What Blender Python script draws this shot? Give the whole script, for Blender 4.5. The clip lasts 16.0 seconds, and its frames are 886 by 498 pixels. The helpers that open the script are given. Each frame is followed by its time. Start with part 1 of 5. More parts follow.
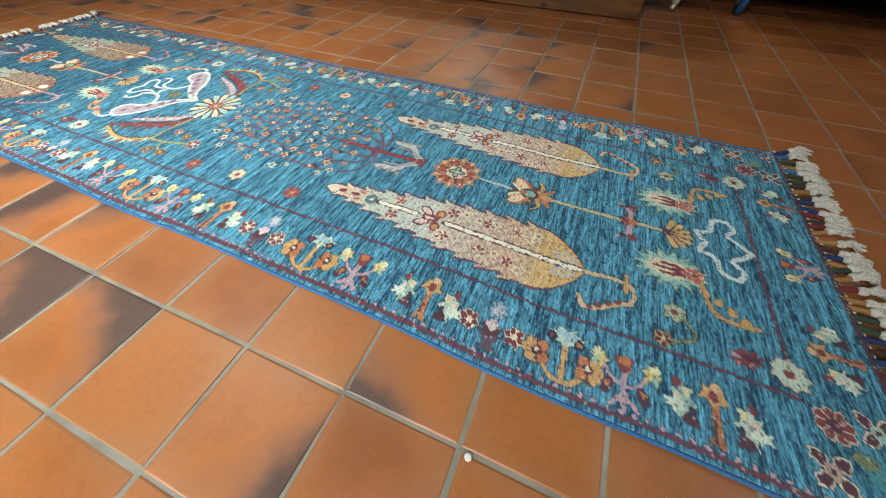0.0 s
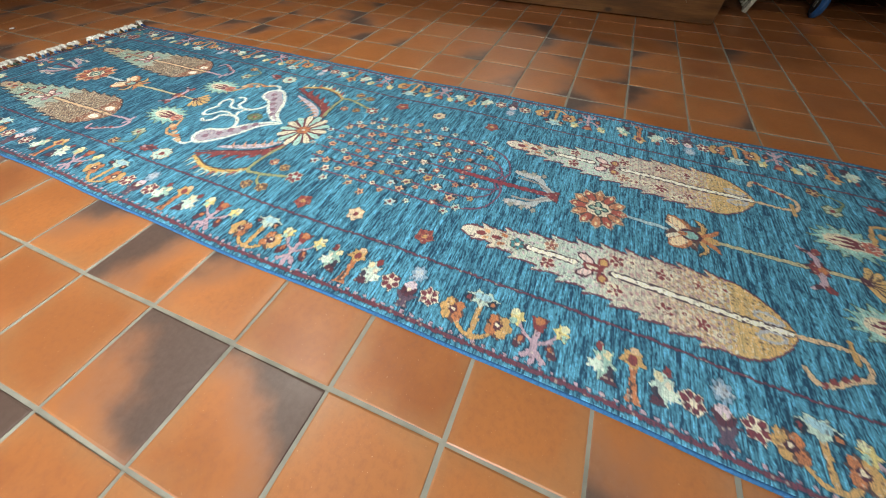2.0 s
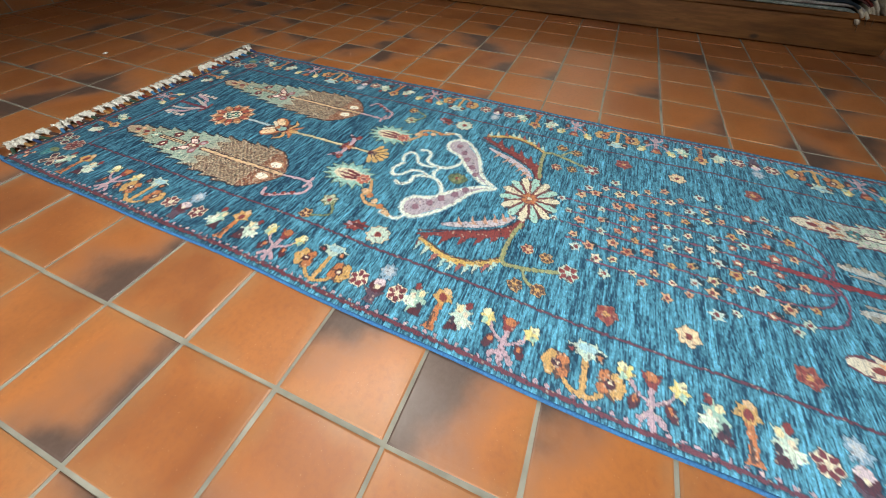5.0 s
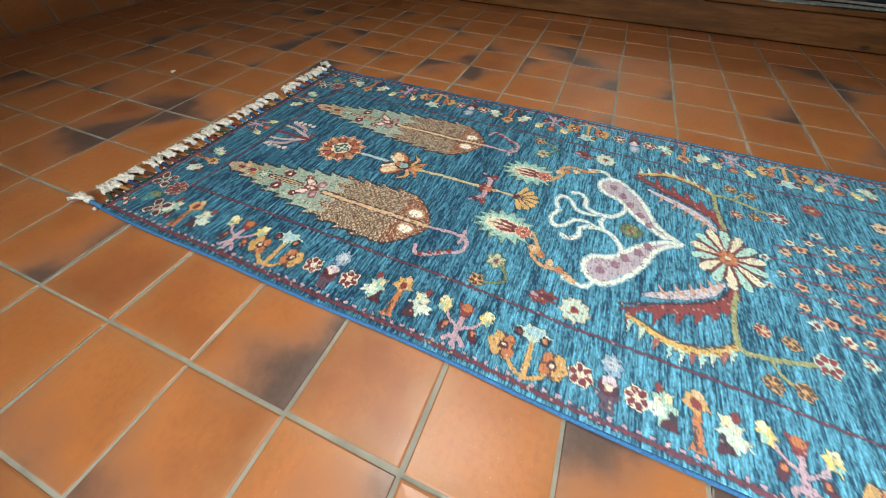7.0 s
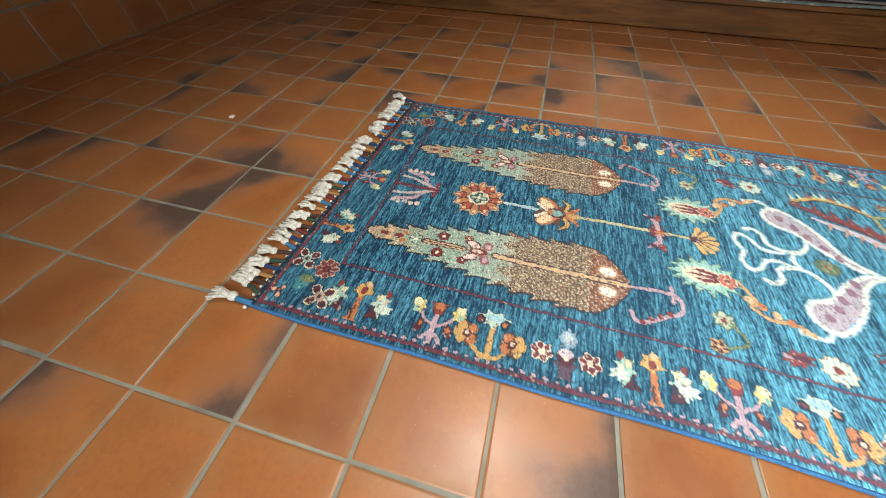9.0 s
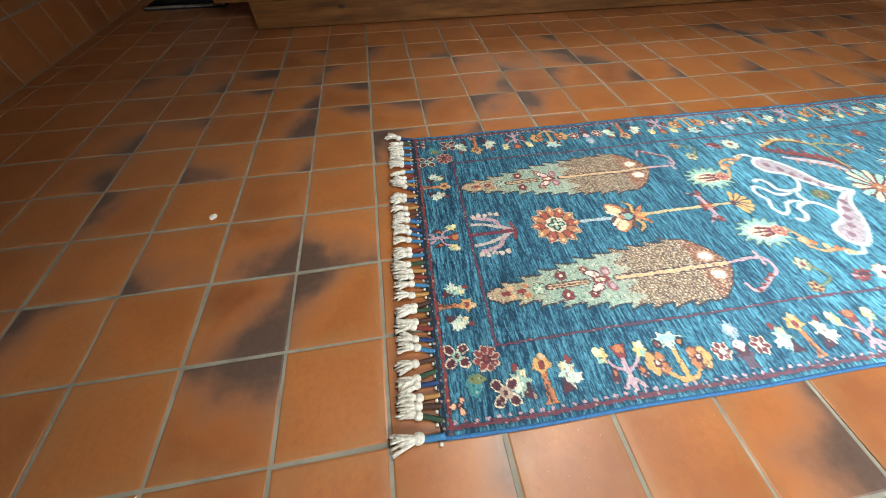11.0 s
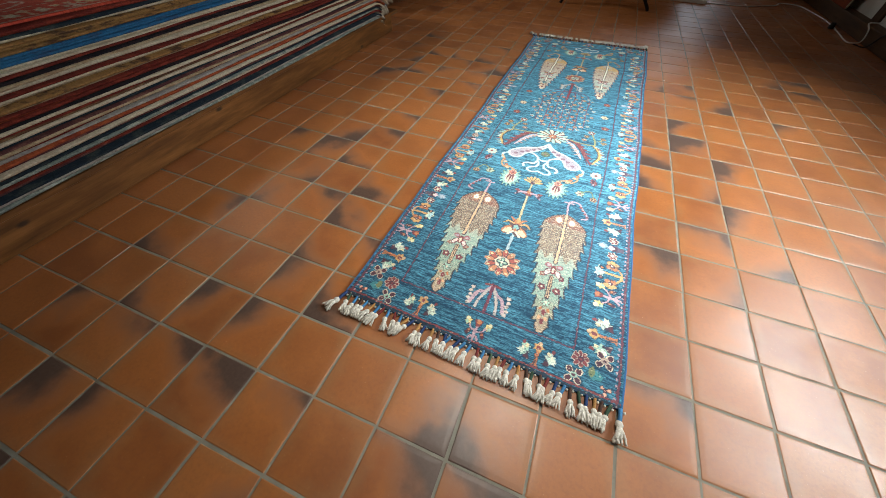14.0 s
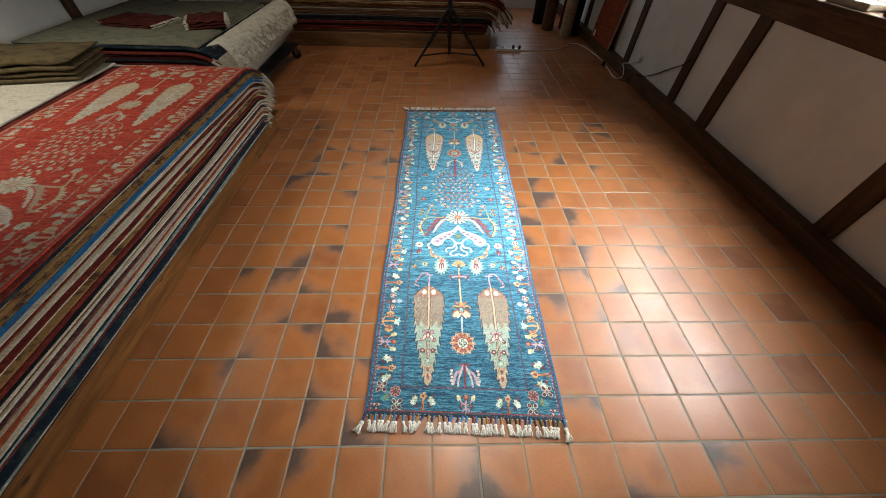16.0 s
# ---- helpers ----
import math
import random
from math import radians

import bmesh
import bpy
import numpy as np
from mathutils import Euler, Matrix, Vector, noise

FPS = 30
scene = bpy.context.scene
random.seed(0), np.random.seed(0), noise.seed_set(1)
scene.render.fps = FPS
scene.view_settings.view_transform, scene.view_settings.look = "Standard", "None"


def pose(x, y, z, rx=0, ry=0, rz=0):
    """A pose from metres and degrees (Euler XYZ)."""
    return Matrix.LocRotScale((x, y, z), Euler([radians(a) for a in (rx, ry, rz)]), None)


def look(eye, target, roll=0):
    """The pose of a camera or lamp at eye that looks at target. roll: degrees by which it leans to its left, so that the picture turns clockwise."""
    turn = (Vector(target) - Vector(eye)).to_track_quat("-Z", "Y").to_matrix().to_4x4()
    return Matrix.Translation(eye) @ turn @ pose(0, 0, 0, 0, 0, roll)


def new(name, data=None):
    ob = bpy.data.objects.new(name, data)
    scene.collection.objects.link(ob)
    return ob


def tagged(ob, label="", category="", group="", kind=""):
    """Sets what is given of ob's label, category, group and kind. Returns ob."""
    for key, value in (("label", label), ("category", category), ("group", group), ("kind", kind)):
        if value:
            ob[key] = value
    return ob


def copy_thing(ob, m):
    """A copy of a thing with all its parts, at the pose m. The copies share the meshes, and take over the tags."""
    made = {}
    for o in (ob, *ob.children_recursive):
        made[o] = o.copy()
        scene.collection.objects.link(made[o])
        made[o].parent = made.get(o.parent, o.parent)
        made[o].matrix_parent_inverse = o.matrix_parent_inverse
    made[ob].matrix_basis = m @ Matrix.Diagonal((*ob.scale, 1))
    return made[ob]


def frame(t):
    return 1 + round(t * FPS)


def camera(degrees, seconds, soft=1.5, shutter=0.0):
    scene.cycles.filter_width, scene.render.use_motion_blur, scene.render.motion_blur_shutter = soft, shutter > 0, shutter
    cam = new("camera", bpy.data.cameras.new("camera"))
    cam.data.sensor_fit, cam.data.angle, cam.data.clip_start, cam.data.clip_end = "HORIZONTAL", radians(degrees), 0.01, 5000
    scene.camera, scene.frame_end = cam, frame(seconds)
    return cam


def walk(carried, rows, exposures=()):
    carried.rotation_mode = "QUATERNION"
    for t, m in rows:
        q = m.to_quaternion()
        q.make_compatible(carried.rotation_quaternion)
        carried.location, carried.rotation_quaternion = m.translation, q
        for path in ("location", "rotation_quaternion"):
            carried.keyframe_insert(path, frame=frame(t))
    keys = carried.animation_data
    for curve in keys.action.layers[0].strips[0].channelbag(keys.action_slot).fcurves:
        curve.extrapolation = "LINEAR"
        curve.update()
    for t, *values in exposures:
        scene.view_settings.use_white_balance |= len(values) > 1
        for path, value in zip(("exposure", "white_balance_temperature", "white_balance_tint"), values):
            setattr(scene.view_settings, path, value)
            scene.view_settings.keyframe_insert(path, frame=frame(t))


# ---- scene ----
cam = camera(107.0, 16.0, soft=0.55)
PATH = [
    (0, (0.296, 2.605, 0.552), (-0.912, 2.122, -0.967), 1.3),
    (0.5, (0.291, 2.515, 0.554), (-0.921, 2.028, -0.96), 1.1),
    (1, (0.296, 2.412, 0.56), (-0.908, 1.926, -0.96), 0.9),
    (1.5, (0.307, 2.336, 0.566), (-0.897, 1.846, -0.953), 1.0),
    (2, (0.289, 2.232, 0.553), (-0.91, 1.75, -0.973), 0.8),
    (2.5, (0.279, 2.105, 0.542), (-0.932, 1.624, -0.975), 1.3),
    (3, (0.27, 1.955, 0.543), (-0.94, 1.473, -0.975), 1.4),
    (3.5, (0.269, 1.817, 0.545), (-0.946, 1.333, -0.968), 1.3),
    (4, (0.263, 1.713, 0.548), (-0.956, 1.235, -0.964), 1.6),
    (4.2, (0.264, 1.673, 0.55), (-0.957, 1.19, -0.959), 1.6),
    (6.3, (0.242, 1.226, 0.552), (-0.969, 0.757, -0.969), 1.6),
    (6.5, (0.237, 1.181, 0.552), (-0.976, 0.709, -0.967), 1.5),
    (7, (0.234, 1.069, 0.551), (-0.974, 0.589, -0.969), 1.4),
    (7.5, (0.231, 0.951, 0.56), (-0.975, 0.47, -0.961), 1.1),
    (8, (0.229, 0.827, 0.563), (-0.976, 0.347, -0.96), 1.1),
    (8.5, (0.228, 0.686, 0.575), (-0.986, 0.254, -0.954), 1.1),
    (9, (0.238, 0.553, 0.587), (-1.017, 0.227, -0.936), 1.0),
    (9.5, (0.229, 0.418, 0.581), (-1.055, 0.203, -0.937), 1.3),
    (9.7, (0.218, 0.364, 0.588), (-1.073, 0.191, -0.93), 1.0),
    (11.8, (0.01, -0.115, 0.667), (-1.162, 0.472, -0.844), 2.2),
    (12, (-0.02, -0.169, 0.667), (-1.16, 0.524, -0.823), 2.7),
    (12.5, (-0.119, -0.247, 0.722), (-1.107, 0.611, -0.791), 2.0),
    (13, (-0.214, -0.288, 0.793), (-1.057, 0.725, -0.711), 2.1),
    (13.5, (-0.279, -0.351, 0.878), (-0.947, 0.785, -0.626), 1.6),
    (14, (-0.365, -0.342, 0.974), (-0.84, 0.888, -0.53), 1.4),
    (14.5, (-0.46, -0.273, 1.037), (-0.724, 1.02, -0.466), 1.5),
    (15, (-0.527, -0.277, 1.216), (-0.591, 1.051, -0.277), 1.7),
    (15.5, (-0.588, -0.321, 1.442), (-0.551, 1.005, -0.055), 1.8),
    (16, (-0.597, -0.339, 1.631), (-0.538, 1.015, 0.161), 2.0),
]
walk(cam, [(t, look(e, a, r)) for t, e, a, r in PATH], exposures=[(0, 0.04), (1.5, -0.02), (3.5, -0.26), (7, -0.28), (9.5, -0.04), (12, 0.18), (14, 0.0), (15, -0.06), (16, 0.16)])

# ---- light ----
world = bpy.data.worlds.new("world")
scene.world = world
world.use_nodes = True
wn = world.node_tree
sky = wn.nodes.new("ShaderNodeTexSky")
sky.sky_type = "NISHITA"
sky.sun_disc = False
sky.sun_elevation = radians(35)
sky.sun_rotation = radians(200)
wn.links.new(sky.outputs[0], wn.nodes["Background"].inputs[0])
wn.nodes["Background"].inputs[1].default_value = 0.08


def lamp(name, kind, m, energy, color, **more):
    d = bpy.data.lights.new(name, kind)
    d.energy, d.color = energy, color
    if kind == "AREA":
        d.shape = "RECTANGLE"
        d.size, d.size_y = more["size"]
        d.spread = more.get("spread", math.pi)
    else:
        d.shadow_soft_size = more["soft"]
        d.spot_size, d.spot_blend = radians(more["cone"]), more["blend"]
    ob = new(name, d)
    ob.matrix_world = m
    return ob


# ceiling spotlight over the runner, daylight from the window, and a faint added fill without a real fitting
lamp("spot_light", "SPOT", look((-0.25, 0.80, 2.46), (-0.25, 0.80, 0)), 184, (1.0, 0.95, 0.85), soft=0.30, cone=84, blend=1.0)
lamp("pile_spot_light", "SPOT", look((-3.60, 1.30, 2.46), (-3.05, 2.1, 0)), 116, (1.0, 0.95, 0.85), soft=0.22, cone=102, blend=0.6)
lamp("window_light", "AREA", look((2.19, 1.65, 1.79), (0.4, 1.4, 0.0)), 50, (0.93, 0.98, 0.98), size=(2.0, 0.95), spread=radians(88))
lamp("far_window_light", "AREA", look((0.55, 8.16, 1.45), (0.2, 3.0, 0.6)), 12, (0.84, 0.92, 1.0), size=(2.0, 1.1))
lamp("room_fill_light", "AREA", look((-1.2, 4.6, 2.50), (-1.2, 4.6, 0)), 12, (1.0, 0.93, 0.83), size=(1.4, 0.3))

# ---- materials ----
def shader(name):
    m = bpy.data.materials.new(name)
    m.use_nodes = True
    t = m.node_tree
    return m, t, t.nodes["Principled BSDF"]


def node(t, kind, **values):
    n = t.nodes.new("ShaderNode" + kind)
    for k, v in values.items():
        if k == "blend":
            n.blend_type = v
        elif k == "op":
            n.operation = v
        elif k == "dtype":
            n.data_type = v
        elif k == "attr":
            n.attribute_name = v
        else:
            n.inputs[k].default_value = v
    return n


def noise_tex(t, vec, scale, detail=4.0, rough=0.55, stretch=None, w=None):
    n = node(t, "TexNoise", Scale=scale, Detail=detail, Roughness=rough)
    if w is not None:
        n.noise_dimensions = "4D"
        t.links.new(w, n.inputs["W"])
    if stretch:
        mp = node(t, "Mapping")
        mp.inputs["Scale"].default_value = stretch
        t.links.new(vec, mp.inputs[0])
        vec = mp.outputs[0]
    t.links.new(vec, n.inputs["Vector"])
    return n.outputs[0]


def ramp(t, fac, stops):
    r = t.nodes.new("ShaderNodeValToRGB")
    e = r.color_ramp.elements
    while len(e) < len(stops):
        e.new(0.5)
    for el, (p, c) in zip(e, stops):
        el.position = p
        el.color = (*c, 1) if len(c) == 3 else c
    t.links.new(fac, r.inputs[0])
    return r.outputs[0]


def grey(t, fac, a, b, lo=0.0, hi=1.0):
    n = node(t, "MapRange")
    n.inputs[1].default_value, n.inputs[2].default_value = lo, hi
    n.inputs[3].default_value, n.inputs[4].default_value = a, b
    t.links.new(fac, n.inputs[0])
    return n.outputs[0]


def mix(t, fac, a, b, blend="MIX"):
    n = t.nodes.new("ShaderNodeMix")
    n.data_type, n.blend_type = "RGBA", blend
    for val, s in ((fac, 0), (a, 6), (b, 7)):
        if isinstance(val, (int, float)):
            n.inputs[s].default_value = val
        elif isinstance(val, tuple):
            n.inputs[s].default_value = (*val, 1)
        else:
            t.links.new(val, n.inputs[s])
    return n.outputs[2]


def maths(t, op, a, b=None):
    n = node(t, "Math", op=op)
    for i, v in enumerate((a, b)):
        if v is None:
            continue
        if isinstance(v, (int, float)):
            n.inputs[i].default_value = v
        else:
            t.links.new(v, n.inputs[i])
    return n.outputs[0]


def bump(t, b, height, strength, distance):
    n = node(t, "Bump", Strength=strength, Distance=distance)
    t.links.new(height, n.inputs["Height"])
    t.links.new(n.outputs[0], b.inputs["Normal"])


def coords(t, which="Object"):
    return t.nodes.new("ShaderNodeTexCoord").outputs[which]


def world_coords(t):
    return t.nodes.new("ShaderNodeNewGeometry").outputs["Position"]


def tile_material(name, flashed, joined=False):
    """Fired clay tile; flashed: how far the dark kiln mark reaches over it, along its own -y side."""
    m, t, b = shader(name)
    pos = world_coords(t)
    if joined:
        rnd = t.nodes.new("ShaderNodeNewGeometry").outputs["Random Per Island"]
    else:
        rnd = t.nodes.new("ShaderNodeObjectInfo").outputs["Random"]
    big = noise_tex(t, pos, 5.0, 3, 0.5)
    fine = noise_tex(t, pos, 90.0, 5, 0.65)
    base = ramp(t, rnd, [(0.0, (0.32, 0.106, 0.026)), (0.35, (0.38, 0.132, 0.035)), (0.6, (0.27, 0.086, 0.024)), (0.8, (0.40, 0.147, 0.042)), (1.0, (0.23, 0.073, 0.023))])
    base = mix(t, grey(t, big, 0.0, 0.8, 0.42, 0.66), base, (0.42, 0.150, 0.041))
    base = mix(t, grey(t, fine, 0.0, 0.35, 0.45, 0.7), base, (0.21, 0.074, 0.036))
    specks = noise_tex(t, pos, 260.0, 2, 0.5)
    base = mix(t, grey(t, specks, 0.0, 0.7, 0.70, 0.78), base, (0.60, 0.34, 0.18))
    if not joined:
        # olive kiln bloom creeping in from the rims of some tiles
        rim = node(t, "SeparateXYZ")
        t.links.new(coords(t, "Object"), rim.inputs[0])
        reach = maths(t, "MAXIMUM", maths(t, "ABSOLUTE", rim.outputs[0]), maths(t, "ABSOLUTE", rim.outputs[1]))
        cloud = noise_tex(t, coords(t, "Object"), 11.0, 3, 0.55, w=maths(t, "MULTIPLY", rnd, 60.0))
        reach = maths(t, "ADD", reach, maths(t, "MULTIPLY", maths(t, "SUBTRACT", cloud, 0.5), 0.11))
        base = mix(t, grey(t, reach, 0.0, 0.55, 0.062, 0.112), base, (0.33, 0.170, 0.072))
    if flashed:
        uv = coords(t, "Object")
        sep = node(t, "SeparateXYZ")
        t.links.new(uv, sep.inputs[0])
        wob = noise_tex(t, uv, 7.0, 3, 0.5, w=maths(t, "MULTIPLY", rnd, 40.0))
        wob2 = noise_tex(t, uv, 40.0, 3, 0.6, w=maths(t, "MULTIPLY", rnd, 40.0))
        # distance from the smoked side, leaning to one corner
        d = maths(t, "ADD", sep.outputs[1], maths(t, "MULTIPLY", sep.outputs[0], 0.62))
        d = maths(t, "ADD", d, maths(t, "MULTIPLY", maths(t, "SUBTRACT", wob, 0.5), 0.30))
        d = maths(t, "ADD", d, maths(t, "MULTIPLY", maths(t, "SUBTRACT", wob2, 0.5), 0.015))
        lo = -0.13 + 0.20 * flashed
        halo = grey(t, d, 1.0, 0.0, lo, lo + 0.085)
        dark = grey(t, d, 1.0, 0.0, lo - 0.080, lo + 0.050)
        base = mix(t, maths(t, "MULTIPLY", halo, 0.50), base, (0.51, 0.185, 0.054))
        smoke = mix(t, grey(t, fine, 0.0, 1.0, 0.35, 0.7), (0.088, 0.064, 0.056), (0.145, 0.106, 0.092))
        base = mix(t, maths(t, "MULTIPLY", dark, 0.86), base, smoke)
        core = grey(t, d, 0.5, 0.0, lo - 0.075, lo - 0.02)
        base = mix(t, core, base, (0.042, 0.029, 0.023))
    t.links.new(base, b.inputs["Base Color"])
    wear = noise_tex(t, pos, 3.2, 4, 0.6)
    t.links.new(grey(t, wear, 0.30, 0.50, 0.3, 0.7), b.inputs["Roughness"])
    b.inputs["Specular IOR Level"].default_value = 0.6
    h = mix(t, 0.75, fine, noise_tex(t, pos, 16.0, 2, 0.5))
    bump(t, b, h, 0.32, 0.0022)
    return m


def wood_material(name, a, b_, along="y", rough=0.55, knots=True):
    m, t, b = shader(name)
    pos = world_coords(t)
    st = {"y": (9.0, 0.9, 9.0), "z": (9.0, 9.0, 0.9), "x": (0.9, 9.0, 9.0)}[along]
    g = noise_tex(t, pos, 3.2, 6, 0.65, stretch=st)
    g2 = noise_tex(t, pos, 1.3, 3, 0.5)
    c = ramp(t, g, [(0.28, tuple(0.45 * v for v in a)), (0.5, a), (0.72, b_)])
    c = mix(t, grey(t, g2, 0.0, 0.6, 0.45, 0.75), c, tuple(0.35 * v for v in a))
    if knots:
        v = node(t, "TexVoronoi", Scale=4.2)
        mp = node(t, "Mapping")
        mp.inputs["Scale"].default_value = {"y": (1, 0.75, 1.6), "z": (1, 1.6, 0.75), "x": (0.75, 1, 1.6)}[along]
        t.links.new(pos, mp.inputs[0])
        t.links.new(mp.outputs[0], v.inputs["Vector"])
        c = mix(t, grey(t, v.outputs[0], 0.9, 0.0, 0.035, 0.085), c, (0.018, 0.010, 0.006))
    t.links.new(c, b.inputs["Base Color"])
    b.inputs["Roughness"].default_value = rough
    b.inputs["Specular IOR Level"].default_value = 0.22
    bump(t, b, g, 0.4, 0.003)
    return m


def plaster_material(name, c):
    m, t, b = shader(name)
    pos = world_coords(t)
    n = noise_tex(t, pos, 2.2, 5, 0.6)
    f = noise_tex(t, pos, 60, 5, 0.6)
    t.links.new(mix(t, grey(t, n, 0.0, 1.0, 0.35, 0.75), c, tuple(v * 0.8 for v in c)), b.inputs["Base Color"])
    b.inputs["Roughness"].default_value = 0.9
    bump(t, b, mix(t, 0.4, f, n), 0.35, 0.004)
    return m


def plain(name, c, rough=0.5, metal=0.0, vary=0.25, scale=30.0, relief=0.0):
    m, t, b = shader(name)
    pos = world_coords(t)
    n = noise_tex(t, pos, scale, 4, 0.6)
    t.links.new(mix(t, grey(t, n, 0.0, 1.0, 0.3, 0.7), c, tuple(v * (1 - vary) for v in c)), b.inputs["Base Color"])
    b.inputs["Roughness"].default_value = rough
    b.inputs["Metallic"].default_value = metal
    if relief:
        bump(t, b, n, 0.6, relief)
    return m


def woven_material(name, sheen, lustre=0.0):
    """Knotted wool: the knots' colours come from the weave, streaked row by row."""
    m, t, b = shader(name)
    a = node(t, "Attribute", attr="knots")
    pos = coords(t, "Object")
    row = noise_tex(t, pos, 60.0, 4, 0.7, stretch=(0.35, 5.0, 1.0))
    tuft = noise_tex(t, pos, 420.0, 3, 0.6)
    c = mix(t, grey(t, row, 0.0, 0.6, 0.46, 0.66), a.outputs["Color"], (0.40, 0.40, 0.42), "MULTIPLY")
    c = mix(t, grey(t, tuft, 0.0, 0.6, 0.48, 0.68), c, (0.45, 0.45, 0.45), "MULTIPLY")
    t.links.new(c, b.inputs["Base Color"])
    b.inputs["Roughness"].default_value = 0.82
    b.inputs["Specular IOR Level"].default_value = 0.12
    b.inputs["Sheen Weight"].default_value = sheen
    b.inputs["Sheen Roughness"].default_value = 0.35
    b.inputs["Sheen Tint"].default_value = (0.85, 0.93, 0.97, 1)
    bump(t, b, mix(t, 0.55, row, tuft), 0.5, 0.003)
    if lustre:
        # the pile leans towards the near end, and its silky sides shine in their own colour
        sep = node(t, "SeparateXYZ")
        t.links.new(pos, sep.inputs[0])
        lean = node(t, "Bump", Strength=1.0, Distance=1.0)
        t.links.new(maths(t, "ADD", maths(t, "MULTIPLY", sep.outputs[1], 0.50), maths(t, "MULTIPLY", tuft, 0.0015)), lean.inputs["Height"])
        gloss = node(t, "BsdfGlossy", Roughness=0.58)
        t.links.new(mix(t, 1.0, mix(t, 0.30, c, (0.11, 0.27, 0.39)), (lustre, lustre, lustre), "MULTIPLY"), gloss.inputs["Color"])
        t.links.new(lean.outputs[0], gloss.inputs["Normal"])
        both = t.nodes.new("ShaderNodeAddShader")
        t.links.new(b.outputs[0], both.inputs[0])
        t.links.new(gloss.outputs[0], both.inputs[1])
        t.links.new(both.outputs[0], t.nodes["Material Output"].inputs["Surface"])
    return m


def pile_edge_material(name, c, c2):
    """A stacked rug seen from its edge: cut pile over a pale warp, dashed by the knots' colours."""
    m, t, b = shader(name)
    pos = world_coords(t)
    n = noise_tex(t, pos, 9.0, 4, 0.7, stretch=(1, 1.3, 6))
    f = noise_tex(t, pos, 140.0, 4, 0.7)
    col = mix(t, grey(t, n, 0.0, 1.0, 0.50, 0.60), c, c2)
    col = mix(t, grey(t, f, 0.0, 0.6, 0.4, 0.7), col, tuple(v * 0.3 for v in c))
    t.links.new(col, b.inputs["Base Color"])
    b.inputs["Roughness"].default_value = 0.95
    b.inputs["Specular IOR Level"].default_value = 0.15
    bump(t, b, f, 0.8, 0.004)
    return m


TILE = [tile_material("clay_tile", 0), tile_material("clay_tile_smoked_edge", 0.36), tile_material("clay_tile_smoked_half", 0.60), tile_material("clay_tile_smoked", 0.82)]
TILE_FAR = [tile_material("clay_tile_far", 0, True), tile_material("clay_tile_far_dark", 0, True)]
GROUT = plain("grout", (0.31, 0.295, 0.235), 0.85, vary=0.45, scale=11, relief=0.002)
PINE = wood_material("pine_board", (0.130, 0.050, 0.011), (0.230, 0.096, 0.024), "y")
PINE_X = wood_material("pine_board_crosswise", (0.20, 0.10, 0.04), (0.28, 0.15, 0.06), "x")
OAK = wood_material("dark_oak", (0.075, 0.036, 0.017), (0.12, 0.06, 0.028), "z", 0.6, False)
OAK_Y = wood_material("dark_oak_lengthwise", (0.095, 0.046, 0.017), (0.14, 0.072, 0.028), "y", 0.6, False)
PLASTER = plaster_material("plaster", (0.78, 0.78, 0.74))
# the ceiling is unseen; its dark colour is chosen to lower bounced light
CEIL = wood_material("low_bounce_ceiling", (0.12, 0.065, 0.03), (0.17, 0.10, 0.05), "y", 0.7, False)
WOOL = woven_material("knotted_wool", 0.03, 0.95)
RED_WOOL = woven_material("knotted_red_wool", 0.0)
WHITE_WOOL = plain("white_wool_yarn", (0.78, 0.75, 0.66), 0.95, vary=0.45, scale=160, relief=0.003)
BLUE_CORD = plain("blue_selvedge_yarn", (0.04, 0.18, 0.42), 0.85, vary=0.5, scale=220, relief=0.002)
YARNS = [plain("yarn_" + n, c, 0.95, vary=0.4, scale=200) for n, c in (("red", (0.19, 0.03, 0.025)), ("green", (0.035, 0.075, 0.045)), ("navy", (0.02, 0.05, 0.15)), ("gold", (0.42, 0.22, 0.07)), ("blue", (0.05, 0.2, 0.4)), ("brown", (0.07, 0.035, 0.025)))]
BLACK = plain("black_metal", (0.012, 0.012, 0.013), 0.4, 0.3)
RUBBER = plain("black_rubber", (0.015, 0.015, 0.015), 0.75)
BLUE_RUBBER = plain("blue_rubber", (0.02, 0.10, 0.28), 0.55)
STEEL = plain("zinc_steel", (0.45, 0.45, 0.44), 0.38, 0.9)
WHITE_PLASTIC = plain("white_plastic", (0.75, 0.74, 0.70), 0.4, vary=0.1)


# ---- mesh helpers ----
def link_mesh(name, bm, mats, parent=None, label="", smooth=False):
    me = bpy.data.meshes.new(name)
    bm.to_mesh(me)
    bm.free()
    for m in mats if isinstance(mats, (list, tuple)) else [mats]:
        me.materials.append(m)
    if smooth:
        for p in me.polygons:
            p.use_smooth = True
    ob = new(name, me)
    if parent is not None:
        ob.parent = parent
    return tagged(ob, label)


def part(name, bm, material, parent, label="", smooth=False):
    return link_mesh(name, bm, material, parent, label, smooth)


def box(bm, x0, x1, y0, y1, z0, z1, bevel=0.0, seg=1):
    vs = [bm.verts.new((x, y, z)) for x in (x0, x1) for y in (y0, y1) for z in (z0, z1)]
    f = [(0, 1, 3, 2), (4, 6, 7, 5), (0, 4, 5, 1), (2, 3, 7, 6), (0, 2, 6, 4), (1, 5, 7, 3)]
    fs = [bm.faces.new([vs[i] for i in q]) for q in f]
    if bevel:
        es = list({e for fc in fs for e in fc.edges})
        bmesh.ops.bevel(bm, geom=es, offset=bevel, segments=seg, affect="EDGES", profile=0.6)
    return bm


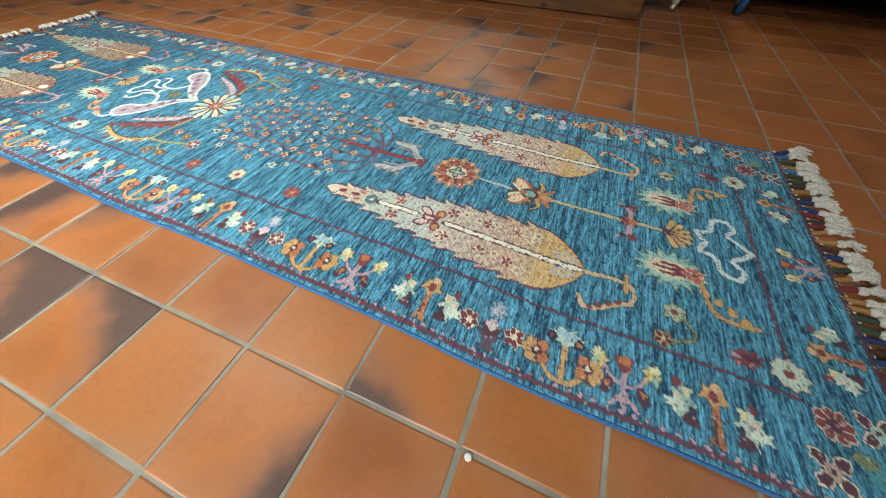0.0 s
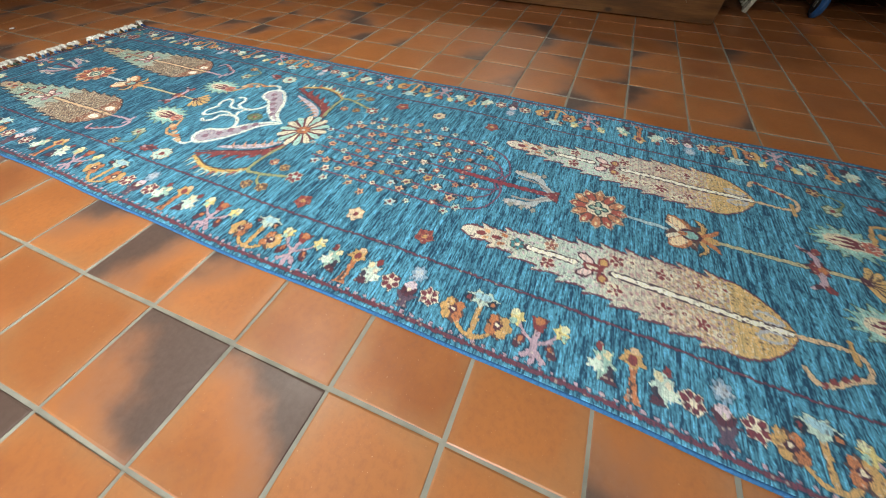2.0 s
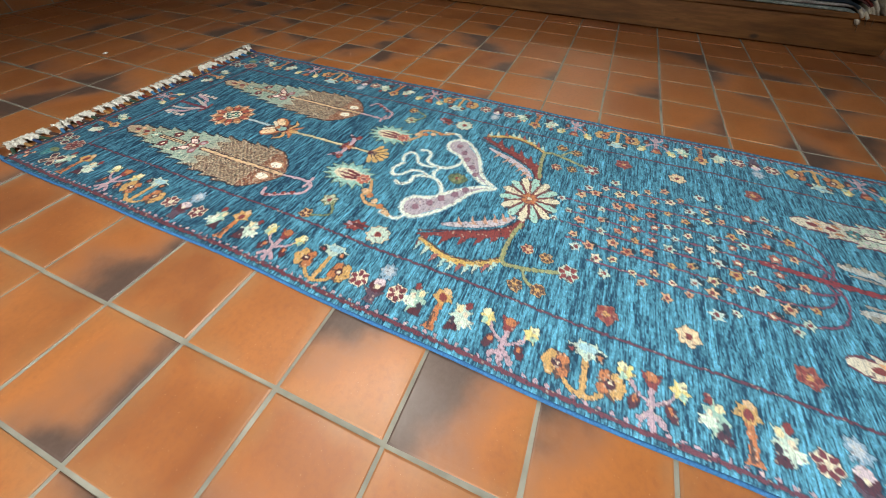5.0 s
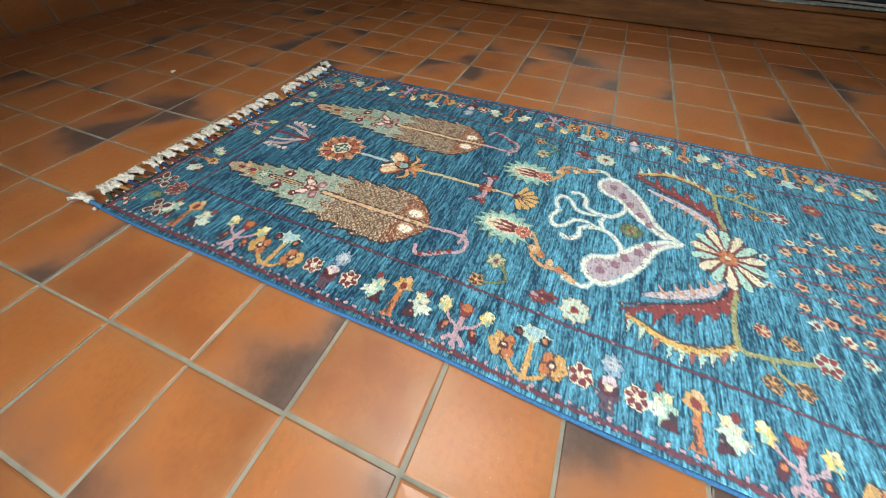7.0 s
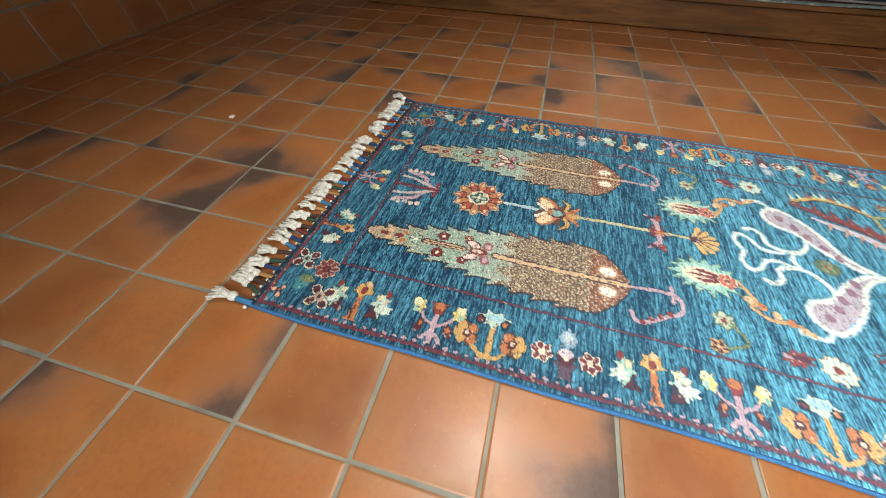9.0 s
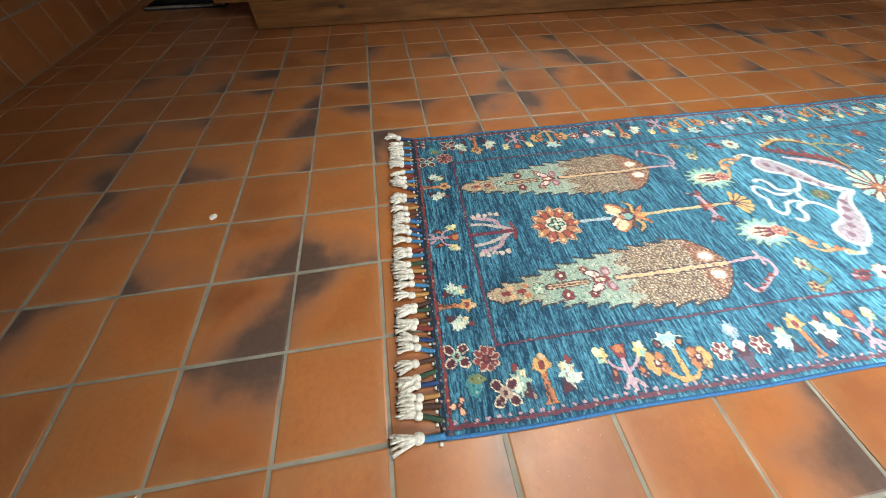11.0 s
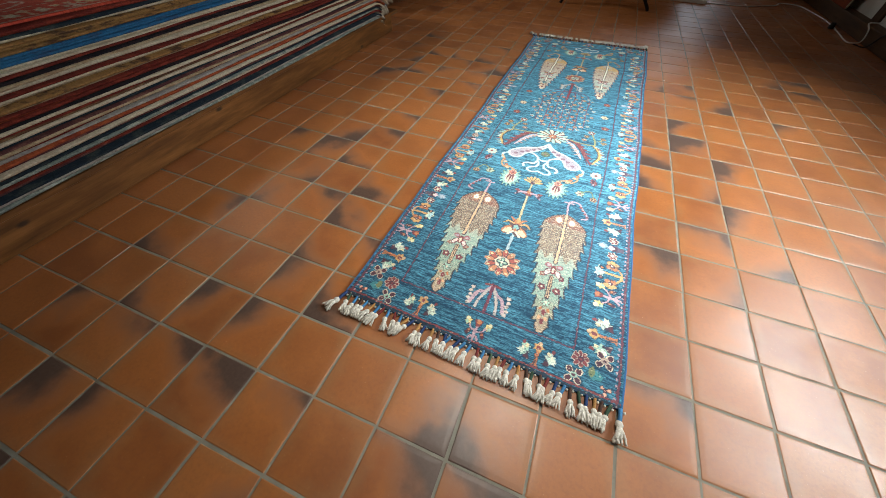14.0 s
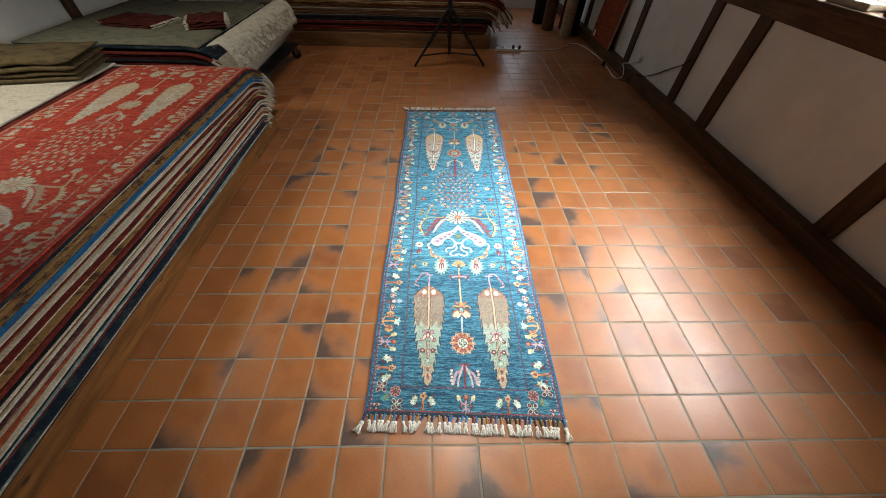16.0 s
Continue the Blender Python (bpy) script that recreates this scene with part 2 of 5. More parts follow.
def new_box(*a, **k):
    return box(bmesh.new(), *a, **k)


def tube(bm, pts, r, sides=8, r_end=None):
    pts = [Vector(p) for p in pts]
    rings = []
    for i, p in enumerate(pts):
        d = (pts[min(i + 1, len(pts) - 1)] - pts[max(i - 1, 0)]).normalized()
        q = d.to_track_quat("Z", "Y")
        rr = r if r_end is None else r + (r_end - r) * i / (len(pts) - 1)
        rings.append([bm.verts.new(p + q @ Vector((math.cos(2 * math.pi * k / sides) * rr, math.sin(2 * math.pi * k / sides) * rr, 0))) for k in range(sides)])
    for a, b in zip(rings, rings[1:]):
        for k in range(sides):
            bm.faces.new((a[k], a[(k + 1) % sides], b[(k + 1) % sides], b[k]))
    bm.faces.new(rings[0][::-1])
    bm.faces.new(rings[-1])
    return bm


def empty(name, at=(0, 0, 0)):
    ob = new(name)
    ob.location = at
    ob.empty_display_size = 0.1
    return ob


def spline(pts, n=8):
    """A smooth line through the points."""
    pts = [Vector(p) for p in pts]
    out = []
    for i in range(len(pts) - 1):
        p0, p1, p2, p3 = pts[max(i - 1, 0)], pts[i], pts[i + 1], pts[min(i + 2, len(pts) - 1)]
        for k in range(n):
            s = k / n
            out.append(0.5 * (2 * p1 + (p2 - p0) * s + (2 * p0 - 5 * p1 + 4 * p2 - p3) * s * s + (3 * p1 - p0 - 3 * p2 + p3) * s ** 3))
    return out + [pts[-1]]

# ---- the room ----
PITCH, TILE_W = 0.2, 0.1925
FLOOR_X, FLOOR_Y = (-4.6, 2.06), (-1.47, 8.2)


def slab(name, x0, x1, y0, y1, z0, z1, mat, label, category, kind="structure", bevel=0.0):
    return tagged(link_mesh(name, new_box(x0, x1, y0, y1, z0, z1, bevel=bevel), mat), label, category, kind=kind)


floor = slab("floor", -4.75, 2.3, -1.7, 8.4, -0.12, -0.0024, GROUT, "tiled floor with pale grey-beige cement joints", "floor")
slab("wall_west", -4.75, -4.6, -1.7, 8.4, -0.0035, 2.62, PLASTER, "pale plastered wall behind the rug piles", "wall")
bm = bmesh.new()
for a in ((-4.6, -0.5, -0.0035, 2.62), (1.6, 2.06, -0.0035, 2.62), (-0.5, 1.6, -0.0035, 0.85), (-0.5, 1.6, 2.05, 2.62)):
    box(bm, a[0], a[1], 8.2, 8.4, a[2], a[3])
tagged(link_mesh("wall_north", bm, PLASTER), "dim plastered wall with a window at the far end", "wall", kind="structure")
slab("wall_south", -4.6, 2.06, -1.7, -1.5, -0.0035, 2.62, PLASTER, "plastered wall above a tiled plinth", "wall")
slab("ceiling", -4.75, 2.3, -1.7, 8.4, 2.62, 2.75, CEIL, "unseen boarded ceiling, dark to hold down bounced light", "ceiling")

# window wall: plaster panels with a real opening over the rail
WX = 2.06
WIN_Y, WIN_Z = (0.60, 2.70), (1.26, 2.32)
bm = bmesh.new()
box(bm, WX, WX + 0.2, -1.7, 8.4, -0.0035, WIN_Z[0])
box(bm, WX, WX + 0.2, -1.7, WIN_Y[0], WIN_Z[0], WIN_Z[1])
box(bm, WX, WX + 0.2, WIN_Y[1], 8.4, WIN_Z[0], WIN_Z[1])
box(bm, WX, WX + 0.2, -1.7, 8.4, WIN_Z[1], 2.62)
tagged(link_mesh("wall_east", bm, PLASTER), "off-white plaster panels between dark timbers", "wall", kind="structure")

window = tagged(empty("window_1", (WX + 0.1, 1.65, WIN_Z[0])), "small-paned window over the timber rail", "window", kind="structure")


def under(ob, thing):
    ob.matrix_parent_inverse = Matrix.Translation(thing.location).inverted()
    return ob


for a, b_ in ((WIN_Y[0], WIN_Y[0] + 0.06), (1.62, 1.68), (WIN_Y[1] - 0.06, WIN_Y[1])):
    under(part("window_frame", new_box(WX + 0.11, WX + 0.17, a, b_, WIN_Z[0], WIN_Z[1], bevel=0.004), OAK, window), window)
for z in (WIN_Z[0], WIN_Z[1] - 0.06):
    for a, b_ in ((WIN_Y[0] + 0.06, 1.62), (1.68, WIN_Y[1] - 0.06)):
        under(part("window_rail", new_box(WX + 0.112, WX + 0.168, a, b_, z, z + 0.06, bevel=0.004), OAK, window), window)
glass, gt, gb = shader("window_glass")
gb.inputs["Transmission Weight"].default_value = 1.0
gb.inputs["Roughness"].default_value = 0.02
for a, b_ in ((WIN_Y[0] + 0.06, 1.62), (1.68, WIN_Y[1] - 0.06)):
    pane = under(part("pane", new_box(WX + 0.135, WX + 0.141, a, b_, WIN_Z[0] + 0.06, WIN_Z[1] - 0.06), glass, window), window)
    pane.visible_shadow = False

# timber frame of the window wall
timber = lambda name, a, label: tagged(link_mesh(name, new_box(*a, bevel=0.008, seg=2), OAK if name == "timber_post" else OAK_Y), label, "timber", kind="structure")
sill_beam = timber("sill_beam", (1.945, WX, -1.5, 8.2, 0.0, 0.125), "worn dark brown sill beam along the floor")
for y0, y1 in ((-0.55, -0.41), (1.14, 1.285), (2.65, 2.80), (3.27, 3.40), (4.53, 4.66), (6.3, 6.44)):
    timber("timber_post", (WX - 0.022, WX + 0.03, y0, y1, 0.127, 1.03), "dark brown timber post set in plaster")
timber("rail_beam", (WX - 0.045, WX + 0.03, -1.5, 8.2, 1.03, 1.17), "dark horizontal timber rail under the window")
tagged(link_mesh("window_ledge", new_box(WX - 0.14, WX + 0.1, -1.5, 8.2, 1.175, 1.215, bevel=0.008, seg=2), OAK_Y), "dark timber window ledge", "ledge", kind="structure")

# plinth clad with upright clay tiles
plinth = tagged(link_mesh("plinth", new_box(-4.6, 1.94, -1.5, -1.474, -0.0035, 0.43), GROUT), "low plinth clad with red clay tiles", "plinth", kind="structure")

for y0 in (2.2, 4.06, 5.9):
    tagged(link_mesh("timber_post", new_box(-4.605, -4.57, y0, y0 + 0.14, 0.0, 2.6, bevel=0.008), OAK), "dark timber post on the rear plaster wall", "timber", kind="structure")

# ---- the runner ----
class Weave:
    """A grid of knots, coloured motif by motif; u across, v along, in metres."""

    def __init__(self, width, length, step, seed):
        self.nu, self.nv = int(width / step) + 1, int(length / step) + 1
        self.width, self.length = width, length
        self.u = np.linspace(0, width, self.nu)
        self.v = np.linspace(0, length, self.nv)
        rs = np.random.RandomState(seed)
        self.rs = rs
        U, V = np.meshgrid(self.u, self.v)
        wob = lambda: np.repeat(np.repeat(rs.uniform(-1, 1, (self.nv // 3 + 2, self.nu // 3 + 2)), 3, 0), 3, 1)[: self.nv, : self.nu]
        self.U, self.V = U + 0.0016 * wob(), V + 0.0016 * wob()
        self.c = np.zeros((self.nv, self.nu, 3))

    def cut(self, u0, u1, v0, v1):
        a = np.searchsorted(self.v, (v0, v1))
        b = np.searchsorted(self.u, (u0, u1))
        return slice(max(a[0] - 1, 0), a[1] + 1), slice(max(b[0] - 1, 0), b[1] + 1)

    def blob(self, cu, cv, ru, rv, col, turn=0.0, a=1.0):
        r = max(ru, rv) * 1.05
        s = self.cut(cu - r, cu + r, cv - r, cv + r)
        du, dv = self.U[s] - cu, self.V[s] - cv
        ct, st = math.cos(turn), math.sin(turn)
        x, y = du * ct + dv * st, -du * st + dv * ct
        m = (x / ru) ** 2 + (y / rv) ** 2 < 1
        self.c[s][m] = self.c[s][m] * (1 - a) + np.array(col) * a

    def shape(self, pts, col):
        p = np.array(pts, float)
        s = self.cut(p[:, 0].min(), p[:, 0].max(), p[:, 1].min(), p[:, 1].max())
        x, y = self.U[s], self.V[s]
        m = np.zeros(x.shape, bool)
        for (x0, y0), (x1, y1) in zip(p, np.roll(p, -1, 0)):
            if y0 != y1:
                m ^= ((y0 > y) != (y1 > y)) & (x < (x1 - x0) * (y - y0) / (y1 - y0) + x0)
        self.c[s][m] = col
        return s, m

    def line(self, pts, w, col, smooth=True):
        if smooth and len(pts) > 2:
            pts = [(p.x, p.y) for p in spline([(a, b, 0) for a, b in pts], 6)]
        for (x0, y0), (x1, y1) in zip(pts, pts[1:]):
            h = w / 2
            s = self.cut(min(x0, x1) - h, max(x0, x1) + h, min(y0, y1) - h, max(y0, y1) + h)
            dx, dy = x1 - x0, y1 - y0
            t = np.clip(((self.U[s] - x0) * dx + (self.V[s] - y0) * dy) / (dx * dx + dy * dy + 1e-12), 0, 1)
            m = (self.U[s] - x0 - t * dx) ** 2 + (self.V[s] - y0 - t * dy) ** 2 < h * h
            self.c[s][m] = col

    def flower(self, u, v, r, petal, heart, n=6, turn=0.0, rim=None):
        for k in range(n):
            a = turn + 2 * math.pi * k / n
            pu, pv = u + math.cos(a) * r * 0.62, v + math.sin(a) * r * 0.62
            if rim:
                self.blob(pu, pv, r * 0.42, r * 0.33, rim, a)
            self.blob(pu, pv, r * (0.33 if rim else 0.40), r * (0.25 if rim else 0.30), petal, a)
        self.blob(u, v, r * 0.36, r * 0.36, heart)
        self.blob(u, v, r * 0.14, r * 0.14, petal)

    def jag(self, cu, cv, ru, rv, col, n=9, depth=0.35, turn=0.0, phase=0.0):
        """An oval with a serrated outline."""
        ct, st = math.cos(turn), math.sin(turn)
        pts = []
        for k in range(2 * n):
            a = math.pi * k / n + phase
            q = 1.0 if k % 2 == 0 else 1.0 - depth
            x, y = ru * q * math.cos(a), rv * q * math.sin(a)
            pts.append((cu + x * ct - y * st, cv + x * st + y * ct))
        self.shape(pts, col)

    def rosette(self, u, v, r, petal, rim, heart, n=6, turn=0.0):
        self.jag(u, v, r, r, rim, n, 0.24, 0.0, turn)
        for k in range(n):
            a = turn + 2 * math.pi * k / n
            self.blob(u + math.cos(a) * r * 0.56, v + math.sin(a) * r * 0.56, r * 0.30, r * 0.23, petal, a)
        self.blob(u, v, r * 0.24, r * 0.24, heart)

    def taper(self, pts, widths, col):
        """A smooth line whose width changes along it."""
        p = [(q.x, q.y, q.z) for q in spline([(a, b, w) for (a, b), w in zip(pts, widths)], 7)]
        for (x0, y0, w0), (x1, y1, w1) in zip(p, p[1:]):
            self.line([(x0, y0), (x1, y1)], max((w0 + w1) / 2, 0.003), col, False)
        return p


RED, DRED, CREAM, MINT, GOLD = (0.205, 0.030, 0.018), (0.085, 0.012, 0.012), (0.60, 0.53, 0.39), (0.29, 0.43, 0.34), (0.48, 0.28, 0.085)
ORANGE, BROWN, LILAC, DARK, TAN = (0.42, 0.145, 0.040), (0.105, 0.040, 0.020), (0.40, 0.27, 0.30), (0.016, 0.012, 0.018), (0.54, 0.37, 0.20)
OLIVE, PALE, TEAL = (0.17, 0.19, 0.07), (0.43, 0.51, 0.42), (0.06, 0.22, 0.23)
BUTTER = (0.56, 0.46, 0.16)


def border_motif(w, kind, v, side, at=0.0, along=True, scale=1.0):
    """One motif of the border; its foot stands at the outer edge."""
    def P(out, off):
        # out: distance from the outer edge; off: along the border
        out, off = out * scale, off * scale
        if along:
            return (w.width - out if side > 0 else out, v + off)
        return (at + off, out if side < 0 else w.length - out)

    def sizes(ro, rf):
        return (ro * scale, rf * scale) if along else (rf * scale, ro * scale)

    def blob(o, f, ro, rf, col):
        w.blob(*P(o, f), *sizes(ro, rf), col)

    def jag(o, f, ro, rf, col, n=8, depth=0.4, phase=0.0):
        w.jag(*P(o, f), *sizes(ro, rf), col, n, depth, 0.0, phase)

    def line(pts, th, col):
        w.line([P(*p) for p in pts], th * scale, col)

    def shape(pts, col):
        w.shape([P(*p) for p in pts], col)

    if kind == "leaf":
        for s in (-1, 1):
            jag(0.074, s * 0.046, 0.034, 0.022, PALE if s > 0 else MINT, 7, 0.45, 0.3 * s)
            jag(0.066, s * 0.058, 0.014, 0.018, (0.56, 0.62, 0.50), 6, 0.4)
            shape([(0.040, s * 0.024), (0.064, s * 0.032), (0.054, s * 0.046), (0.044, s * 0.050)], DRED)
            blob(0.062, s * 0.034, 0.009, 0.005, (0.045, 0.020, 0.024))
            blob(0.090, s * 0.040, 0.008, 0.006, (0.60, 0.52, 0.30))
            blob(0.102, s * 0.054, 0.009, 0.006, RED)
            blob(0.080, s * 0.054, 0.006, 0.005, CREAM)
        shape([(0.026, -0.014), (0.040, -0.006), (0.090, -0.005), (0.090, 0.006), (0.040, 0.007), (0.026, 0.012)], ORANGE)
        line([(0.030, -0.003), (0.060, -0.002)], 0.005, BROWN)
        jag(0.100, 0.0, 0.019, 0.024, GOLD, 5, 0.35)
        blob(0.099, 0.0, 0.009, 0.008, RED)
        blob(0.116, 0.004, 0.007, 0.008, TAN)
    elif kind == "vase":
        line([(0.026, 0.0), (0.055, -0.002), (0.086, 0.0)], 0.010, LILAC)
        line([(0.030, -0.018), (0.044, 0.0), (0.030, 0.018)], 0.009, LILAC)
        for s in (-1, 1):
            line([(0.058, 0.0), (0.072, s * 0.024), (0.088, s * 0.034)], 0.006, LILAC)
            w.blob(*P(0.054, s * 0.028), *sizes(0.015, 0.008), DRED, 0.35 * s)
            w.blob(*P(0.058, s * 0.027), *sizes(0.006, 0.004), ORANGE, 0.35 * s)
            jag(0.096, s * 0.041, 0.020, 0.016, BUTTER, 6, 0.4, 0.4)
            blob(0.106, s * 0.046, 0.008, 0.008, (0.60, 0.58, 0.36))
            blob(0.088, s * 0.046, 0.007, 0.006, MINT)
        shape([(0.084, -0.007), (0.112, -0.018), (0.106, 0.0), (0.114, 0.016), (0.084, 0.007)], RED)
        blob(0.104, 0.0, 0.009, 0.010, ORANGE)
    elif kind == "triple":
        line([(0.030, 0.002), (0.060, 0.002), (0.095, 0.002)], 0.010, GOLD)
        line([(0.044, -0.030), (0.029, -0.010), (0.029, 0.014), (0.042, 0.032)], 0.008, GOLD)
        for s in (-1, 1):
            jag(0.064, s * 0.043, 0.027, 0.023, BROWN, 6, 0.22, 0.3)
            for o, f in ((0.076, 0.034), (0.054, 0.032), (0.077, 0.054), (0.052, 0.053), (0.065, 0.060)):
                blob(o, s * f, 0.0105, 0.009, ORANGE if f < 0.05 else GOLD)
            blob(0.065, s * 0.043, 0.009, 0.009, DRED)
            blob(0.066, s * 0.043, 0.004, 0.004, CREAM)
        jag(0.108, 0.002, 0.020, 0.036, PALE, 7, 0.35)
        blob(0.112, 0.002, 0.008, 0.018, (0.30, 0.46, 0.48))
        for s in (-1, 1):
            blob(0.102, s * 0.024, 0.010, 0.009, DARK)
            blob(0.102, s * 0.024, 0.005, 0.005, ORANGE if s > 0 else RED)
    elif kind == "pair":
        jag(0.108, 0.003, 0.024, 0.019, (0.22, 0.32, 0.40), 8, 0.3)
        jag(0.110, 0.003, 0.015, 0.012, (0.42, 0.45, 0.47), 7, 0.35)
        shape([(0.028, -0.014), (0.042, -0.008), (0.060, -0.024), (0.056, 0.0), (0.062, 0.024), (0.042, 0.008), (0.028, 0.014)], (0.10, 0.05, 0.065))
        blob(0.070, 0.0, 0.017, 0.016, DRED)
        blob(0.078, 0.0, 0.010, 0.012, (0.55, 0.44, 0.45))
        blob(0.068, 0.0, 0.005, 0.005, CREAM)
        for s in (-1, 1):
            w.rosette(*P(0.070, s * 0.043), 0.0225 * scale, (0.16, 0.020, 0.018), CREAM, CREAM, 6, 0.3)


def cypress(w, u, v0, v1, half, tints, edge, foot, seed, far=False):
    """A slender tree with a barbed outline; its tip at v0, its foot at v1."""
    rs = np.random.RandomState(seed)
    L = v1 - v0

    def prof(s):
        if s < 0.84:
            return half * float(np.interp(s, [0, 0.03, 0.08, 0.16, 0.27, 0.40, 0.55, 0.70, 0.84], [0.06, 0.19, 0.22, 0.32, 0.50, 0.68, 0.84, 0.95, 1.0]))
        return half * max(math.cos((s - 0.84) / 0.16 * math.pi / 2), 0.0) ** 0.75

    n = 200
    for grow in (0.0042, 0.0):
        left, right = [], []
        for k in range(n + 1):
            s = k / n
            for out, shift in ((left, 0.0), (right, 0.45)):
                saw = (s * 12.5 + shift) % 1.0
                barb = 0.015 * ((1 - saw) ** 2.6 - 0.22) if 0.05 < s < 0.82 else 0.0
                wv = max(prof(s) + barb, 0.003) + grow
                vv = v0 + L * s - (0.014 * (1 - saw) ** 3 if 0.05 < s < 0.82 else 0.0)
                out.append((u - wv if out is left else u + wv, vv))
        sl, m = w.shape(left + right[::-1], edge)
    U, V = w.U[sl], w.V[sl]
    s = np.clip((V - v0) / L, 0, 1)
    col = np.stack([np.interp(s, [p for p, _ in tints], [c[i] for _, c in tints]) for i in range(3)], -1)
    if not far:
        # the lower part is a lattice of brown and pale knots
        lat = np.sin(2 * math.pi * (U - u) / 0.0135) * np.sin(2 * math.pi * (V - v0) / 0.0135)
        low = s > 0.56 + 0.03 * np.sin(U * 160)
        col[low & (lat > 0.30)] = (0.44, 0.35, 0.22)
        col[low & (lat <= 0.30)] = (0.19, 0.085, 0.036)
        col[low & (lat < -0.45)] = (0.24, 0.21, 0.14)
        col[low & (rs.uniform(0, 1, s.shape) < 0.14)] = (0.060, 0.024, 0.014)
        foot_zone = s > 0.86
        col[foot_zone & (lat < 0.6)] = (0.21, 0.066, 0.022)
    else:
        mott = np.sin(2 * math.pi * (U - u) / 0.024 + 3 * np.sin(V * 60)) * np.sin(2 * math.pi * (V - v0) / 0.022)
        low = (s > 0.48) & (s < 0.84)
        col[low & (mott > 0.35)] = (0.42, 0.26, 0.22)
        col[low & (mott < -0.45)] = (0.52, 0.46, 0.36)
        up = (s > 0.16) & (s < 0.48)
        col[up & (mott < -0.5)] = (0.52, 0.44, 0.42)
    grain = rs.uniform(0, 1, s.shape)
    col[grain > 0.95] = np.array((0.62, 0.55, 0.44))
    col[grain < 0.04] *= 0.45
    w.c[sl][m] = col[m]
    # blossoms inside the crown
    for k, q in enumerate((0.07, 0.13)):
        w.blob(u, v0 + L * q, 0.007, 0.012, RED)
        for side in (-1, 1):
            w.blob(u + side * prof(q) * 0.55, v0 + L * (q + 0.02), 0.005, 0.009, ORANGE if k else (0.60, 0.34, 0.16), side * 0.4)
    w.rosette(u, v0 + L * 0.20, 0.019, TEAL if far else MINT, BROWN, CREAM, 6, 0.2)
    for q, r in ((0.30, 0.017), (0.40, 0.014)) if not far else ((0.31, 0.018), (0.52, 0.018), (0.66, 0.018), (0.76, 0.016)):
        for side in (-1, 1):
            w.rosette(u + side * prof(q) * 0.56, v0 + L * q, r, RED if rs.rand() < 0.6 else (0.34, 0.14, 0.07), DRED if not far else CREAM, CREAM if not far else RED, 5, rs.uniform(0, 3))
    for side in (-1, 1):
        w.blob(u + side * 0.019, v0 + L * 0.425, 0.012, 0.020, DRED, side * 0.5)
        w.blob(u + side * 0.019, v0 + L * 0.425, 0.008, 0.016, (0.66, 0.50, 0.44), side * 0.5)
        w.blob(u + side * 0.021, v0 + L * 0.48, 0.014, 0.012, RED if far else (0.30, 0.10, 0.09), side * 0.4)
        w.blob(u + side * 0.021, v0 + L * 0.48, 0.008, 0.007, GOLD if far else LILAC, side * 0.4)
    w.blob(u, v0 + L * 0.45, 0.011, 0.022, RED)
    w.blob(u, v0 + L * 0.445, 0.005, 0.012, CREAM)
    if far:
        for k in range(9):
            q = rs.uniform(0.5, 0.84)
            w.flower(u + rs.choice((-1, 1)) * prof(q) * rs.uniform(0.35, 0.85), v0 + L * q, 0.012, CREAM, RED, 5, rs.uniform(0, 3))
        for side in (-1, 1):
            w.blob(u + side * 0.020, v1 - 0.042, 0.013, 0.026, (0.42, 0.40, 0.40), side * 0.2)
            w.blob(u + side * 0.020, v1 - 0.042, 0.007, 0.018, (0.56, 0.42, 0.20), side * 0.2)
    # stem
    for s0, s1 in ((0.235, 0.39), (0.51, 0.985)):
        w.line([(u, v0 + L * s0), (u, v0 + L * s1)], 0.0170, (0.07, 0.025, 0.02), False)
        w.line([(u, v0 + L * s0 + 0.003), (u, v0 + L * s1)], 0.0105, foot, False)
    if not far:
        w.line([(u, v0 + L * 0.235), (u, v0 + L * 0.39)], 0.003, BROWN, False)
        for side in (-1, 1):
            w.blob(u + side * 0.027, v1 - 0.048, 0.017, 0.022, (0.42, 0.22, 0.11))
            w.blob(u + side * 0.027, v1 - 0.048, 0.012, 0.017, (0.70, 0.66, 0.54))


